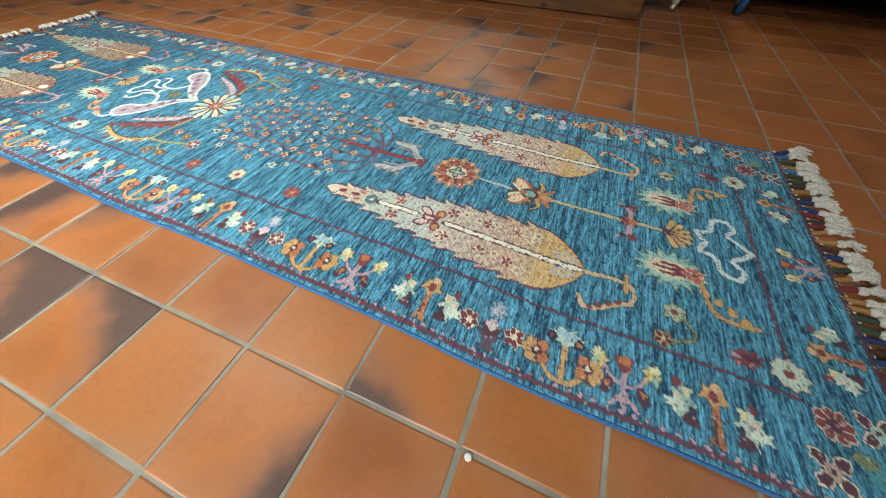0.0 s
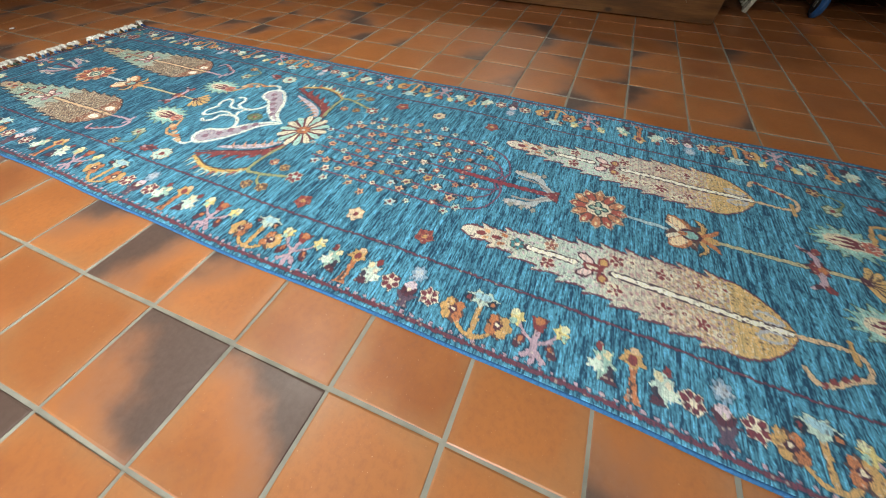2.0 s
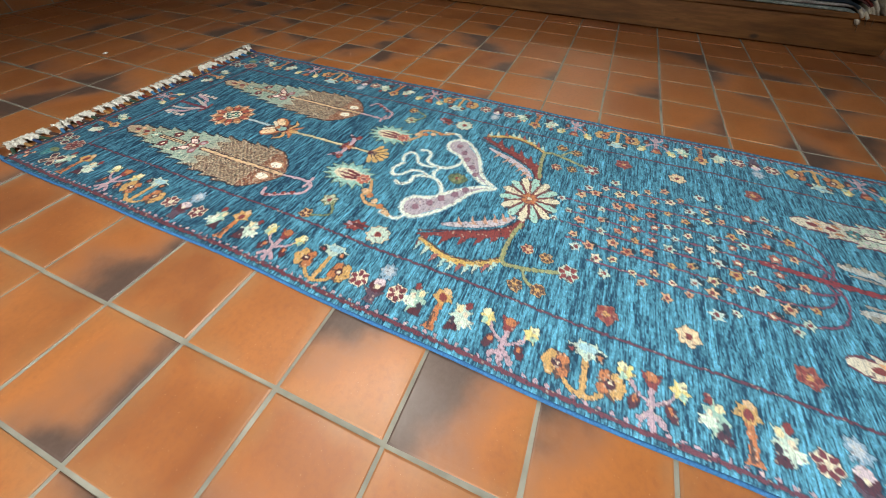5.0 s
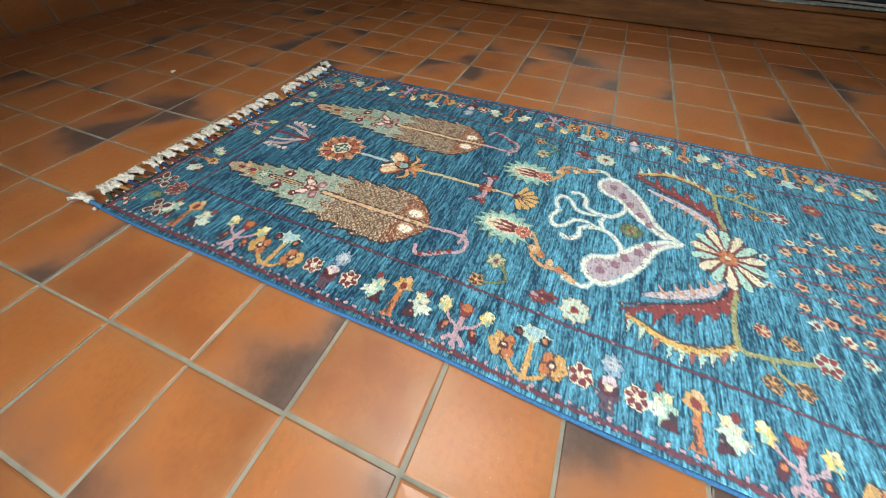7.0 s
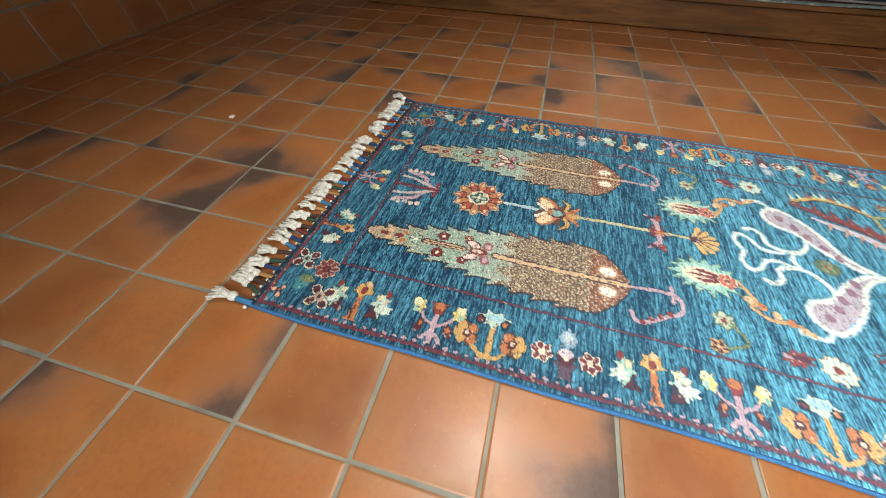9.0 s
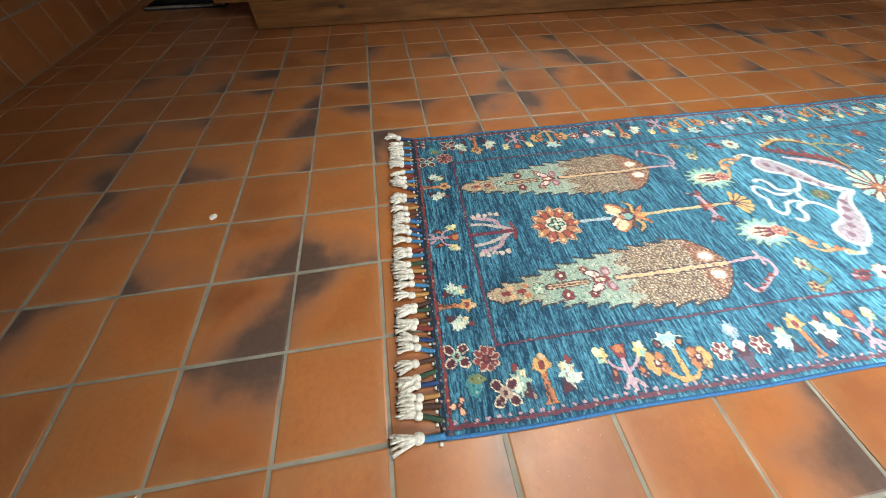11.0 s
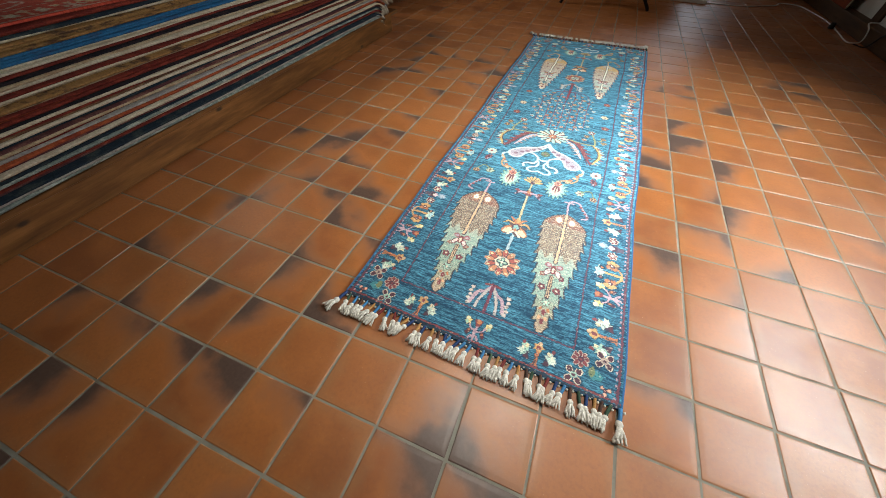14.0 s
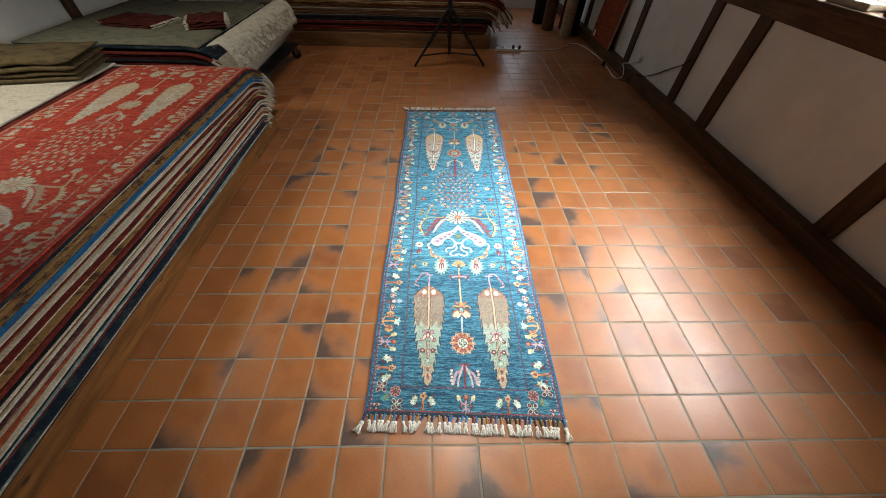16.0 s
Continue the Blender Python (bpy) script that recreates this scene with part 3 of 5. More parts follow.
def medallion(w, c, v):
    """Rosette, lotus, stem and palmettes on the middle axis, from v upwards."""
    w.jag(c, v, 0.074, 0.072, (0.40, 0.34, 0.24), 12, 0.22)
    w.jag(c, v, 0.069, 0.067, BROWN, 12, 0.24)
    for k in range(12):
        a = k * math.pi / 6
        w.blob(c + 0.048 * math.cos(a), v + 0.048 * math.sin(a), 0.019, 0.0095, (0.34, 0.062, 0.026) if k % 2 else (0.42, 0.16, 0.06), a)
        w.blob(c + 0.056 * math.cos(a), v + 0.056 * math.sin(a), 0.006, 0.004, (0.60, 0.45, 0.24), a)
    w.jag(c, v, 0.031, 0.031, CREAM, 8, 0.15)
    for a in (0, 1.57, 3.14, 4.71):
        w.blob(c + 0.013 * math.cos(a), v + 0.013 * math.sin(a), 0.0115, 0.009, (0.035, 0.05, 0.035), a)
        w.blob(c + 0.013 * math.cos(a), v + 0.013 * math.sin(a), 0.0065, 0.0045, MINT, a)
    w.blob(c, v, 0.006, 0.007, CREAM)
    w.line([(c, v + 0.072), (c, v + 0.155)], 0.011, (0.33, 0.42, 0.43))
    l = v + 0.20
    w.jag(c, l - 0.006, 0.054, 0.046, BROWN, 7, 0.35, 0.0, 0.45)
    for s in (-1, 1):
        w.blob(c + s * 0.028, l - 0.018, 0.019, 0.032, ORANGE, s * 0.75)
        w.blob(c + s * 0.030, l - 0.022, 0.012, 0.024, (0.66, 0.50, 0.30), s * 0.75)
        w.taper([(c + s * 0.006, l + 0.022), (c + s * 0.036, l + 0.034), (c + s * 0.058, l + 0.016)], [0.012, 0.014, 0.006], DARK)
        w.taper([(c + s * 0.006, l + 0.022), (c + s * 0.036, l + 0.034), (c + s * 0.056, l + 0.018)], [0.009, 0.010, 0.004], GOLD)
        w.taper([(c, l + 0.024), (c + s * 0.018, l + 0.048), (c + s * 0.034, l + 0.062)], [0.012, 0.012, 0.005], ORANGE)
        w.line([(c + s * 0.024, l - 0.044), (c, l - 0.014)], 0.010, CREAM, False)
    w.blob(c, l + 0.004, 0.018, 0.024, DRED)
    w.blob(c, l + 0.004, 0.012, 0.017, (0.20, 0.36, 0.32))
    w.blob(c, l - 0.012, 0.007, 0.010, ORANGE)
    w.blob(c, l + 0.050, 0.009, 0.018, GOLD)
    w.line([(c, l + 0.066), (c, l + 0.255)], 0.010, (0.44, 0.38, 0.20))
    f = l + 0.248
    w.jag(c, f, 0.028, 0.026, DRED, 7, 0.35)
    w.blob(c, f, 0.017, 0.017, RED)
    w.blob(c, f + 0.006, 0.009, 0.009, ORANGE)
    for s in (-1, 1):
        w.taper([(c + s * 0.012, f + 0.002), (c + s * 0.040, f - 0.002), (c + s * 0.058, f - 0.026)], [0.010, 0.013, 0.006], LILAC)
        w.blob(c + s * 0.052, f + 0.006, 0.012, 0.009, RED, s * 0.5)
        w.blob(c + s * 0.050, f - 0.014, 0.006, 0.008, DRED)
    w.line([(c, f + 0.02), (c, f + 0.09)], 0.009, (0.44, 0.38, 0.20))
    g = f + 0.105
    for k in range(7):
        a = math.pi * (0.08 + 0.84 * k / 6)
        w.line([(c, g - 0.022), (c + 0.040 * math.cos(a), g - 0.020 + 0.046 * math.sin(a))], 0.013, (0.52, 0.33, 0.11))
    for k in range(6):
        a = math.pi * (0.15 + 0.70 * k / 5)
        w.line([(c, g - 0.020), (c + 0.034 * math.cos(a), g - 0.020 + 0.038 * math.sin(a))], 0.004, BROWN)
    w.blob(c, g - 0.024, 0.011, 0.010, DRED)
    for s in (-1, 1):
        q, h = c + s * 0.112, f + 0.085
        for col, grow in ((OLIVE, 1.06), ((0.24, 0.42, 0.36), 1.0)):
            w.jag(q, h, 0.053 * grow, 0.076 * grow, col, 15, 0.34, 0.0, 0.1)
        w.jag(q, h - 0.006, 0.036, 0.056, (0.33, 0.50, 0.42), 11, 0.25)
        w.blob(q, h - 0.004, 0.023, 0.044, (0.60, 0.52, 0.36))
        for d in (-0.013, 0.0, 0.013):
            w.taper([(q + d * 0.5, h + 0.026), (q + d, h - 0.002), (q + d * 0.9, h - 0.034 + abs(d))], [0.010, 0.008, 0.003], (0.16, 0.020, 0.018))
        w.rosette(q, h + 0.044, 0.024, (0.42, 0.11, 0.06), CREAM, RED, 7, 0.2)


def rug_pattern(step, field, field_dark, seed, pale=False):
    """The runner's drawing, 0.93 m by 3.11 m: twin cypresses at both ends, a flowering bush, a white scroll."""
    w = Weave(0.93, 3.11, step, seed)
    rs = w.rs
    c = 0.472
    # abrash: the dye changes from batch to batch, and every row of knots a little; the near end's darker tone also
    # paints in the leaning pile's shade
    tone = np.interp(w.v, [0, 0.25, 0.78, 1.0, 1.6, 1.95, 2.4, 3.11], [0.30, 0.30, 0.33, 0.60, 0.60, 0.62, 0.62, 0.58])
    tone = np.clip(tone + np.repeat(rs.uniform(-0.07, 0.07, w.nv // 11 + 1), 11)[: w.nv] + rs.uniform(-0.07, 0.07, w.nv), 0, 1)[:, None]
    dash = np.zeros((w.nv, w.nu))
    for cells, rows, amount in ((3, 1, 0.30), (9, 1, 0.36), (26, 2, 0.28), (60, 5, 0.18)):
        lines = rs.uniform(-1, 1, (w.nv // rows + 1, w.nu // cells + 3))
        for k in range(0, w.nv, rows):
            o = rs.randint(cells)
            run = np.repeat(lines[k // rows], cells)[o : o + w.nu]
            dash[k : k + rows] += amount * run
    gap = rs.uniform(0, 1, (w.nv, w.nu // 9 + 3))
    for k in range(w.nv):
        o = rs.randint(9)
        dash[k] -= 0.30 * (np.repeat(gap[k], 9)[o : o + w.nu] < 0.14)
    dash *= 0.65 + 0.95 * tone
    tone = np.clip(tone + dash, 0.0, 1.5)[..., None]
    w.c[:] = np.clip(np.array(field_dark) * (1 - tone) + np.array(field) * tone, 0.004, 1)
    ground = w.c.copy()
    # frame lines
    for u in (0.012, 0.918):
        w.line([(u, 0.0), (u, 3.11)], 0.0075, (0.13, 0.022, 0.026), False)
        for k in range(0, 311, 2):
            w.blob(u + 0.008 * (1 if u < 0.4 else -1), k * 0.01 + 0.004, 0.003, 0.004, LILAC)
    w.line([(0, 0.006), (0.93, 0.006)], 0.009, DARK, False)
    w.line([(0, 0.017), (0.93, 0.017)], 0.006, RED, False)
    w.line([(0, 3.104), (0.93, 3.104)], 0.010, DRED, False)
    for u in (0.157, 0.778):
        w.line([(u, 0.128), (u, 2.966)], 0.0046, (0.13, 0.024, 0.036), False)
    for v in (0.128, 2.966):
        w.line([(0.157, v), (0.778, v)], 0.0046, (0.13, 0.024, 0.036), False)
    # long borders
    order = [("leaf", 0.212), ("vase", 0.363), ("triple", 0.480), ("pair", 0.616), ("leaf", 0.763), ("vase", 0.898), ("triple", 1.020), ("pair", 1.155), ("leaf", 1.290), ("vase", 1.420), ("triple", 1.550), ("vase", 1.665), ("leaf", 1.795), ("pair", 1.930), ("triple", 2.080), ("vase", 2.190), ("leaf", 2.343), ("pair", 2.480), ("triple", 2.603), ("vase", 2.713), ("leaf", 2.837)]
    for kind, v in order:
        for side in (-1, 1):
            border_motif(w, kind, v + rs.uniform(-0.006, 0.006), side)
    # end borders and corners
    for side in (-1, 1):
        for kind, u in (("leaf", 0.265), ("vase", 0.472), ("leaf", 0.675)):
            border_motif(w, kind, 0, side, at=u, along=False, scale=0.86)
        for s in (-1, 1):
            at = (lambda o, f: (0.93 - o if s > 0 else o, f if side < 0 else 3.11 - f))
            w.flower(*at(0.058, 0.126), 0.032, DRED, (0.40, 0.30, 0.22), 4, 0.78, CREAM)
            w.flower(*at(0.140, 0.046), 0.031, DRED, MINT, 4, 0.78, CREAM)
            w.flower(*at(0.128, 0.104), 0.027, RED, DRED, 8, 0.2, (0.46, 0.40, 0.32))
            w.blob(*at(0.080, 0.070), 0.022, 0.015, TEAL)
            w.blob(*at(0.090, 0.078), 0.010, 0.016, OLIVE)
            w.flower(*at(0.046, 0.036), 0.018, (0.62, 0.36, 0.22), DRED, 3, 0.5, DRED)
    # cypresses
    for s in (-1, 1):
        u = c + s * 0.189
        cypress(w, u, 0.137, 0.740, 0.088, [(0, (0.390, 0.265, 0.156)), (0.12, (0.312, 0.281, 0.172)), (0.25, (0.234, 0.320, 0.242)), (0.5, (0.281, 0.359, 0.281)), (0.62, (0.359, 0.312, 0.226)), (0.8, (0.296, 0.195, 0.109)), (1, (0.218, 0.094, 0.039))], (0.055, 0.022, 0.012), TAN, 5 + s)
        cypress(w, u, 1.972, 2.622, 0.082, [(0, (0.64, 0.58, 0.45)), (0.12, (0.56, 0.48, 0.36)), (0.22, (0.42, 0.48, 0.38)), (0.42, (0.47, 0.53, 0.44)), (0.58, (0.48, 0.42, 0.31)), (0.72, (0.50, 0.35, 0.20)), (0.85, (0.54, 0.36, 0.13)), (1, (0.55, 0.33, 0.09))], (0.16, 0.035, 0.040), (0.74, 0.70, 0.56), 9 + s, True)
        # root scrolls
        for v in (0.740, 2.622):
            w.line([(u, v), (u, v + 0.085), (u + s * 0.038, v + 0.095), (u + s * 0.058, v + 0.065), (u + s * 0.085, v + 0.012), (u + s * 0.062, v - 0.004)], 0.009, LILAC if v < 1 else TAN)
            w.line([(u - 0.02, v + 0.082), (u + 0.02, v + 0.082)], 0.009, LILAC if v < 1 else GOLD)
            for k in range(4):
                w.blob(u + s * (0.050 + 0.011 * k), v + 0.070 - 0.018 * k, 0.006, 0.006, RED)
    medallion(w, c, 0.365)
    medallion(w, c, 2.257)
    # small tree on the near end
    for s in (-1, 1):
        w.line([(c, 0.245), (c + s * 0.020, 0.215), (c + s * 0.045, 0.200), (c + s * 0.060, 0.150)], 0.013, LILAC)
        w.line([(c + s * 0.012, 0.225), (c + s * 0.032, 0.175), (c + s * 0.036, 0.140)], 0.010, (0.42, 0.38, 0.34))
        for k in range(5):
            w.blob(c + s * (0.066 + 0.004 * (k % 2)), 0.215 - 0.017 * k, 0.008, 0.007, (0.48, 0.42, 0.36))
        w.line([(c, 0.250), (c + s * 0.026, 0.245)], 0.009, RED)
    w.line([(c, 0.250), (c, 0.130)], 0.011, (0.15, 0.02, 0.03))
    # white scroll with the daisy over it
    W1, HALO = (0.58, 0.61, 0.53), (0.20, 0.37, 0.44)
    for s in (-1, 1):
        m = lambda pts: [(c + s * a, b) for a, b in pts]
        strokes = (
            ([(0.0, 1.275), (0.040, 1.226), (0.115, 1.190), (0.172, 1.142), (0.182, 1.108), (0.156, 1.084), (0.120, 1.094), (0.098, 1.140), (0.052, 1.180), (0.012, 1.232), (0.0, 1.262)], 0.0100),
            ([(0.088, 1.155), (0.060, 1.150), (0.030, 1.124), (0.026, 1.090), (0.040, 1.062), (0.070, 1.058), (0.086, 1.040), (0.080, 1.022)], 0.0090),
            ([(0.026, 1.094), (0.014, 1.070), (0.022, 1.040), (0.050, 1.022), (0.056, 1.000), (0.030, 0.990), (0.0, 1.004)], 0.0080),
            ([(0.026, 1.110), (0.0, 1.100)], 0.0080),
            ([(0.178, 1.112), (0.206, 1.090), (0.200, 1.050)], 0.0080))
        for pts, th in strokes:
            w.line(m(pts), th + 0.007, HALO)
        w.shape(m([(0.006, 1.266), (0.040, 1.222), (0.115, 1.188), (0.172, 1.130), (0.172, 1.100), (0.146, 1.088), (0.118, 1.108), (0.098, 1.148), (0.052, 1.182), (0.014, 1.230)]), (0.38, 0.32, 0.35))
        w.blob(c + s * 0.148, 1.116, 0.032, 0.030, (0.38, 0.32, 0.35))
        for pts, th in strokes:
            w.line(m(pts), th, W1)
        for k in range(5):
            w.blob(c + s * (0.036 + 0.028 * k), 1.206 - 0.022 * k + 0.004 * (k % 2), 0.011, 0.009, (0.24, 0.12, 0.15))
        # gold scrolls
        w.line(m([(0.110, 0.966), (0.150, 0.985), (0.168, 0.975), (0.188, 1.000), (0.190, 1.050), (0.205, 1.072)]), 0.009, (0.46, 0.26, 0.10))
        for k in range(5):
            w.blob(c + s * (0.150 + 0.012 * k), 0.972 + 0.022 * k, 0.009, 0.009, ORANGE if k % 2 else TAN)
        # red feathers, barbed on the outer side, with a pale band inside
        feather = [(0.088, 1.372), (0.132, 1.350), (0.168, 1.300), (0.196, 1.238), (0.226, 1.166)]
        band = [(0.084, 1.350), (0.116, 1.322), (0.148, 1.270), (0.176, 1.205)]
        p = w.taper(m(band), [0.010, 0.020, 0.020, 0.008], (0.46, 0.40, 0.42))
        for k in range(2, len(p) - 2, 3):
            x, y, _ = p[k]
            w.shape([(x, y - 0.006), (x, y + 0.008), (x - s * 0.026, y - 0.012)], (0.46, 0.26, 0.17))
        p = w.taper(m(feather), [0.012, 0.024, 0.024, 0.018, 0.006], RED)
        for k in range(2, len(p) - 1, 4):
            x, y, _ = p[k]
            w.shape([(x, y - 0.008), (x + s * 0.004, y + 0.012), (x + s * 0.042, y - 0.008)], RED)
        w.taper(m([(a - 0.010, b - 0.006) for a, b in feather]), [0.003, 0.005, 0.005, 0.004, 0.003], DRED)
        gold = [(0.222, 1.362), (0.256, 1.310), (0.266, 1.250), (0.238, 1.176)]
        p = w.taper(m(gold), [0.010, 0.017, 0.017, 0.006], (0.50, 0.33, 0.08))
        for k in range(2, len(p) - 1, 2):
            x, y, _ = p[k]
            w.shape([(x + s * 0.004, y - 0.006), (x + s * 0.004, y + 0.007), (x + s * 0.034, y - 0.006)], (PALE, (0.36, 0.50, 0.44), (0.30, 0.09, 0.07))[k // 2 % 3])
        w.taper(m([(a - 0.008, b) for a, b in gold]), [0.004, 0.005, 0.005, 0.003], BROWN)
        w.line(m([(0.098, 1.372), (0.150, 1.362), (0.222, 1.362), (0.225, 1.405), (0.200, 1.490)]), 0.010, (0.27, 0.27, 0.11))
        w.line(m([(0.225, 1.405), (0.255, 1.425), (0.262, 1.450)]), 0.007, (0.27, 0.27, 0.11))
        for a, b, r, p in ((0.168, 1.405, 0.017, TAN), (0.177, 1.448, 0.017, GOLD), (0.196, 1.498, 0.026, PALE), (0.272, 1.404, 0.019, GOLD), (0.264, 1.448, 0.019, GOLD)):
            w.rosette(c + s * a, b, r * 0.95, BROWN if p == GOLD else RED, p, p, 6, 0.4)
        # side flowers
        w.rosette(c + s * 0.262, 1.580, 0.024, RED, (0.30, 0.09, 0.05), GOLD, 5, 0.2)
        w.rosette(c + s * 0.250, 1.722, 0.024, (0.62, 0.50, 0.32), TAN, RED, 6, 0.2)
        w.rosette(c + s * 0.251, 1.905, 0.024, RED, (0.30, 0.09, 0.05), GOLD, 5, 0.2)
        for v0 in (0.0, 1.880):
            w.jag(c + s * 0.266, v0 + 1.022, 0.019, 0.034, RED, 8, 0.4, 0.3 * s)
            w.blob(c + s * 0.264, v0 + 1.028, 0.006, 0.016, DRED)
            w.blob(c + s * 0.266, v0 + 1.006, 0.004, 0.008, LILAC)
            w.rosette(c + s * 0.268, v0 + 1.084, 0.031, PALE, (0.50, 0.36, 0.20), RED, 9, 0.1)
            w.rosette(c + s * 0.220, v0 + 0.912, 0.023, (0.40, 0.42, 0.30), OLIVE, RED, 6, 0.1)
            w.rosette(c + s * 0.284, v0 + 0.890, 0.018, DRED, GOLD, TAN, 5, 0.1)
            w.line(m([(0.225, v0 + 0.925), (0.262, v0 + 0.945), (0.284, v0 + 0.905)]), 0.006, OLIVE)
    w.blob(c, 1.170, 0.022, 0.026, (0.10, 0.12, 0.05))
    w.flower(c, 1.170, 0.018, OLIVE, RED, 4, 0.78)
    w.jag(c, 1.368, 0.086, 0.074, (0.10, 0.035, 0.022), 14, 0.14)
    for k in range(14):
        a = 2 * math.pi * k / 14
        w.taper([(c + 0.026 * math.cos(a), 1.368 + 0.024 * math.sin(a)), (c + 0.054 * math.cos(a), 1.368 + 0.046 * math.sin(a)), (c + 0.079 * math.cos(a), 1.368 + 0.067 * math.sin(a))], [0.008, 0.019, 0.017], ((0.60, 0.55, 0.40), (0.34, 0.53, 0.45))[k % 2])
    for k in range(14):
        a = 2 * math.pi * (k + 0.5) / 14
        w.line([(c, 1.368), (c + 0.060 * math.cos(a), 1.368 + 0.052 * math.sin(a))], 0.0065, (0.15, 0.030, 0.022))
    w.rosette(c, 1.368, 0.025, ORANGE, RED, CREAM, 7, 0.0)
    # scroll behind the far palmettes
    for s in (-1, 1):
        m = lambda pts: [(c + s * a, b) for a, b in pts]
        w.line(m([(0.0, 2.868), (0.030, 2.852), (0.040, 2.880), (0.080, 2.890), (0.088, 2.920), (0.062, 2.932), (0.040, 2.915), (0.018, 2.940), (0.0, 2.958)]), 0.011, (0.52, 0.60, 0.58))
        w.line(m([(0.130, 2.846), (0.190, 2.860), (0.200, 2.900), (0.196, 2.935)]), 0.010, (0.46, 0.26, 0.08))
        for k in range(4):
            w.blob(c + s * (0.150 + 0.014 * k), 2.850 + 0.022 * k, 0.010, 0.009, GOLD)
    # flowering bush: straight shoots that bend out of one trunk
    SHOOT = (0.19, 0.045, 0.075)
    for s in (-1, 1):
        m = lambda pts: [(c + s * a, b) for a, b in pts]
        w.line(m([(0.004, 2.150), (0.030, 2.115), (0.052, 2.100), (0.060, 2.045)]), 0.017, (0.40, 0.42, 0.40))
        w.line(m([(0.010, 2.140), (0.036, 2.100), (0.040, 2.050)]), 0.007, (0.30, 0.26, 0.22))
        for k in range(6):
            w.jag(c + s * (0.062 + 0.008 * (k % 2)), 2.040 + 0.014 * k, 0.011, 0.009, ((0.48, 0.44, 0.38), (0.30, 0.27, 0.20))[k % 2], 5, 0.4)
        for off, top, low in ((0.045, 1.455, 1.930), (0.092, 1.475, 1.900), (0.140, 1.530, 1.900)):
            w.line(m([(off, top), (off, low - 0.15), (off + 0.004, low), (off * 0.80, low + 0.055 + off * 0.25), (off * 0.35, low + 0.070 + off * 0.35), (0.0, low + 0.060 + off * 0.30)]), 0.0042, SHOOT)
    w.line([(c, 1.47), (c, 1.90)], 0.0042, SHOOT, False)
    w.line([(c, 1.880), (c, 2.150)], 0.014, (0.24, 0.026, 0.026))
    w.shape([(c - 0.022, 2.160), (c + 0.022, 2.160), (c + 0.007, 2.130), (c - 0.007, 2.130)], RED)
    petals = (TAN, (0.52, 0.30, 0.16), PALE, (0.34, 0.10, 0.06), GOLD, (0.60, 0.52, 0.38), (0.56, 0.50, 0.30), (0.44, 0.52, 0.46), (0.48, 0.20, 0.09))
    for row in range(13):
        for col_k in range(5):
            a = 0.023 * (2 * col_k + (row % 2)) + (rs.uniform(-0.011, 0.007) if col_k else 0.0)
            b = 1.455 + 0.0405 * row + rs.uniform(-0.014, 0.014)
            lim = np.interp(b, [1.45, 1.55, 1.75, 1.92, 2.01], [0.085, 0.165, 0.185, 0.175, 0.11])
            if a > lim or (a < 0.012 and b > 1.86):
                continue
            col, turn, dark = petals[rs.randint(len(petals))], rs.uniform(0, 2), rs.rand() < 0.35
            for s in ((-1, 1) if a > 0.012 else (1,)):
                x, y, r = c + s * a, b + rs.uniform(-0.004, 0.004), rs.uniform(0.0105, 0.0165)
                if dark:
                    w.blob(x - s * 0.006, y + 0.009, 0.008, 0.009, DARK)
                w.jag(x, y, r, r, col, 5, 0.42, 0.0, turn)
                w.blob(x, y, r * 0.32, r * 0.32, RED if col[0] > 0.4 else CREAM)
                w.blob(x + s * r * 0.5, y - r * 0.4, r * 0.22, r * 0.22, BROWN)
    # motifs are outlined by a dark row of knots; single knots differ in dye
    drawn = np.abs(w.c - ground).max(-1) > 1e-6
    ring = drawn.copy()
    ring[1:] |= drawn[:-1]
    ring[:-1] |= drawn[1:]
    ring[:, 1:] |= drawn[:, :-1]
    ring[:, :-1] |= drawn[:, 1:]
    ring &= ~drawn
    if pale:
        w.c[drawn] = 0.35 * w.c[drawn] + 0.65 * np.array((0.50, 0.41, 0.29))
    else:
        light = w.c.min(-1) > 0.42
        near_light = np.zeros_like(light)
        near_light[1:-1, 1:-1] = light[:-2, 1:-1] | light[2:, 1:-1] | light[1:-1, :-2] | light[1:-1, 2:]
        w.c[ring & ~near_light & (rs.uniform(0, 1, ring.shape) < 0.75)] *= 0.36
    if not pale:
        # stray knots of other dyes inside the motifs
        cell = np.repeat(np.repeat(rs.uniform(0, 1, (w.nv // 2 + 1, w.nu // 2 + 1)), 2, 0), 2, 1)[: w.nv, : w.nu]
        w.c[drawn & (cell < 0.06)] *= np.array((0.48, 0.40, 0.40))
        w.c[drawn & (cell > 0.95)] = 0.6 * w.c[drawn & (cell > 0.95)] + 0.4 * np.array((0.60, 0.52, 0.38))
    w.c *= 1 + np.where(drawn, 0.16, 0.14)[..., None] * rs.uniform(-1, 1, (w.nv, w.nu, 1))
    return w


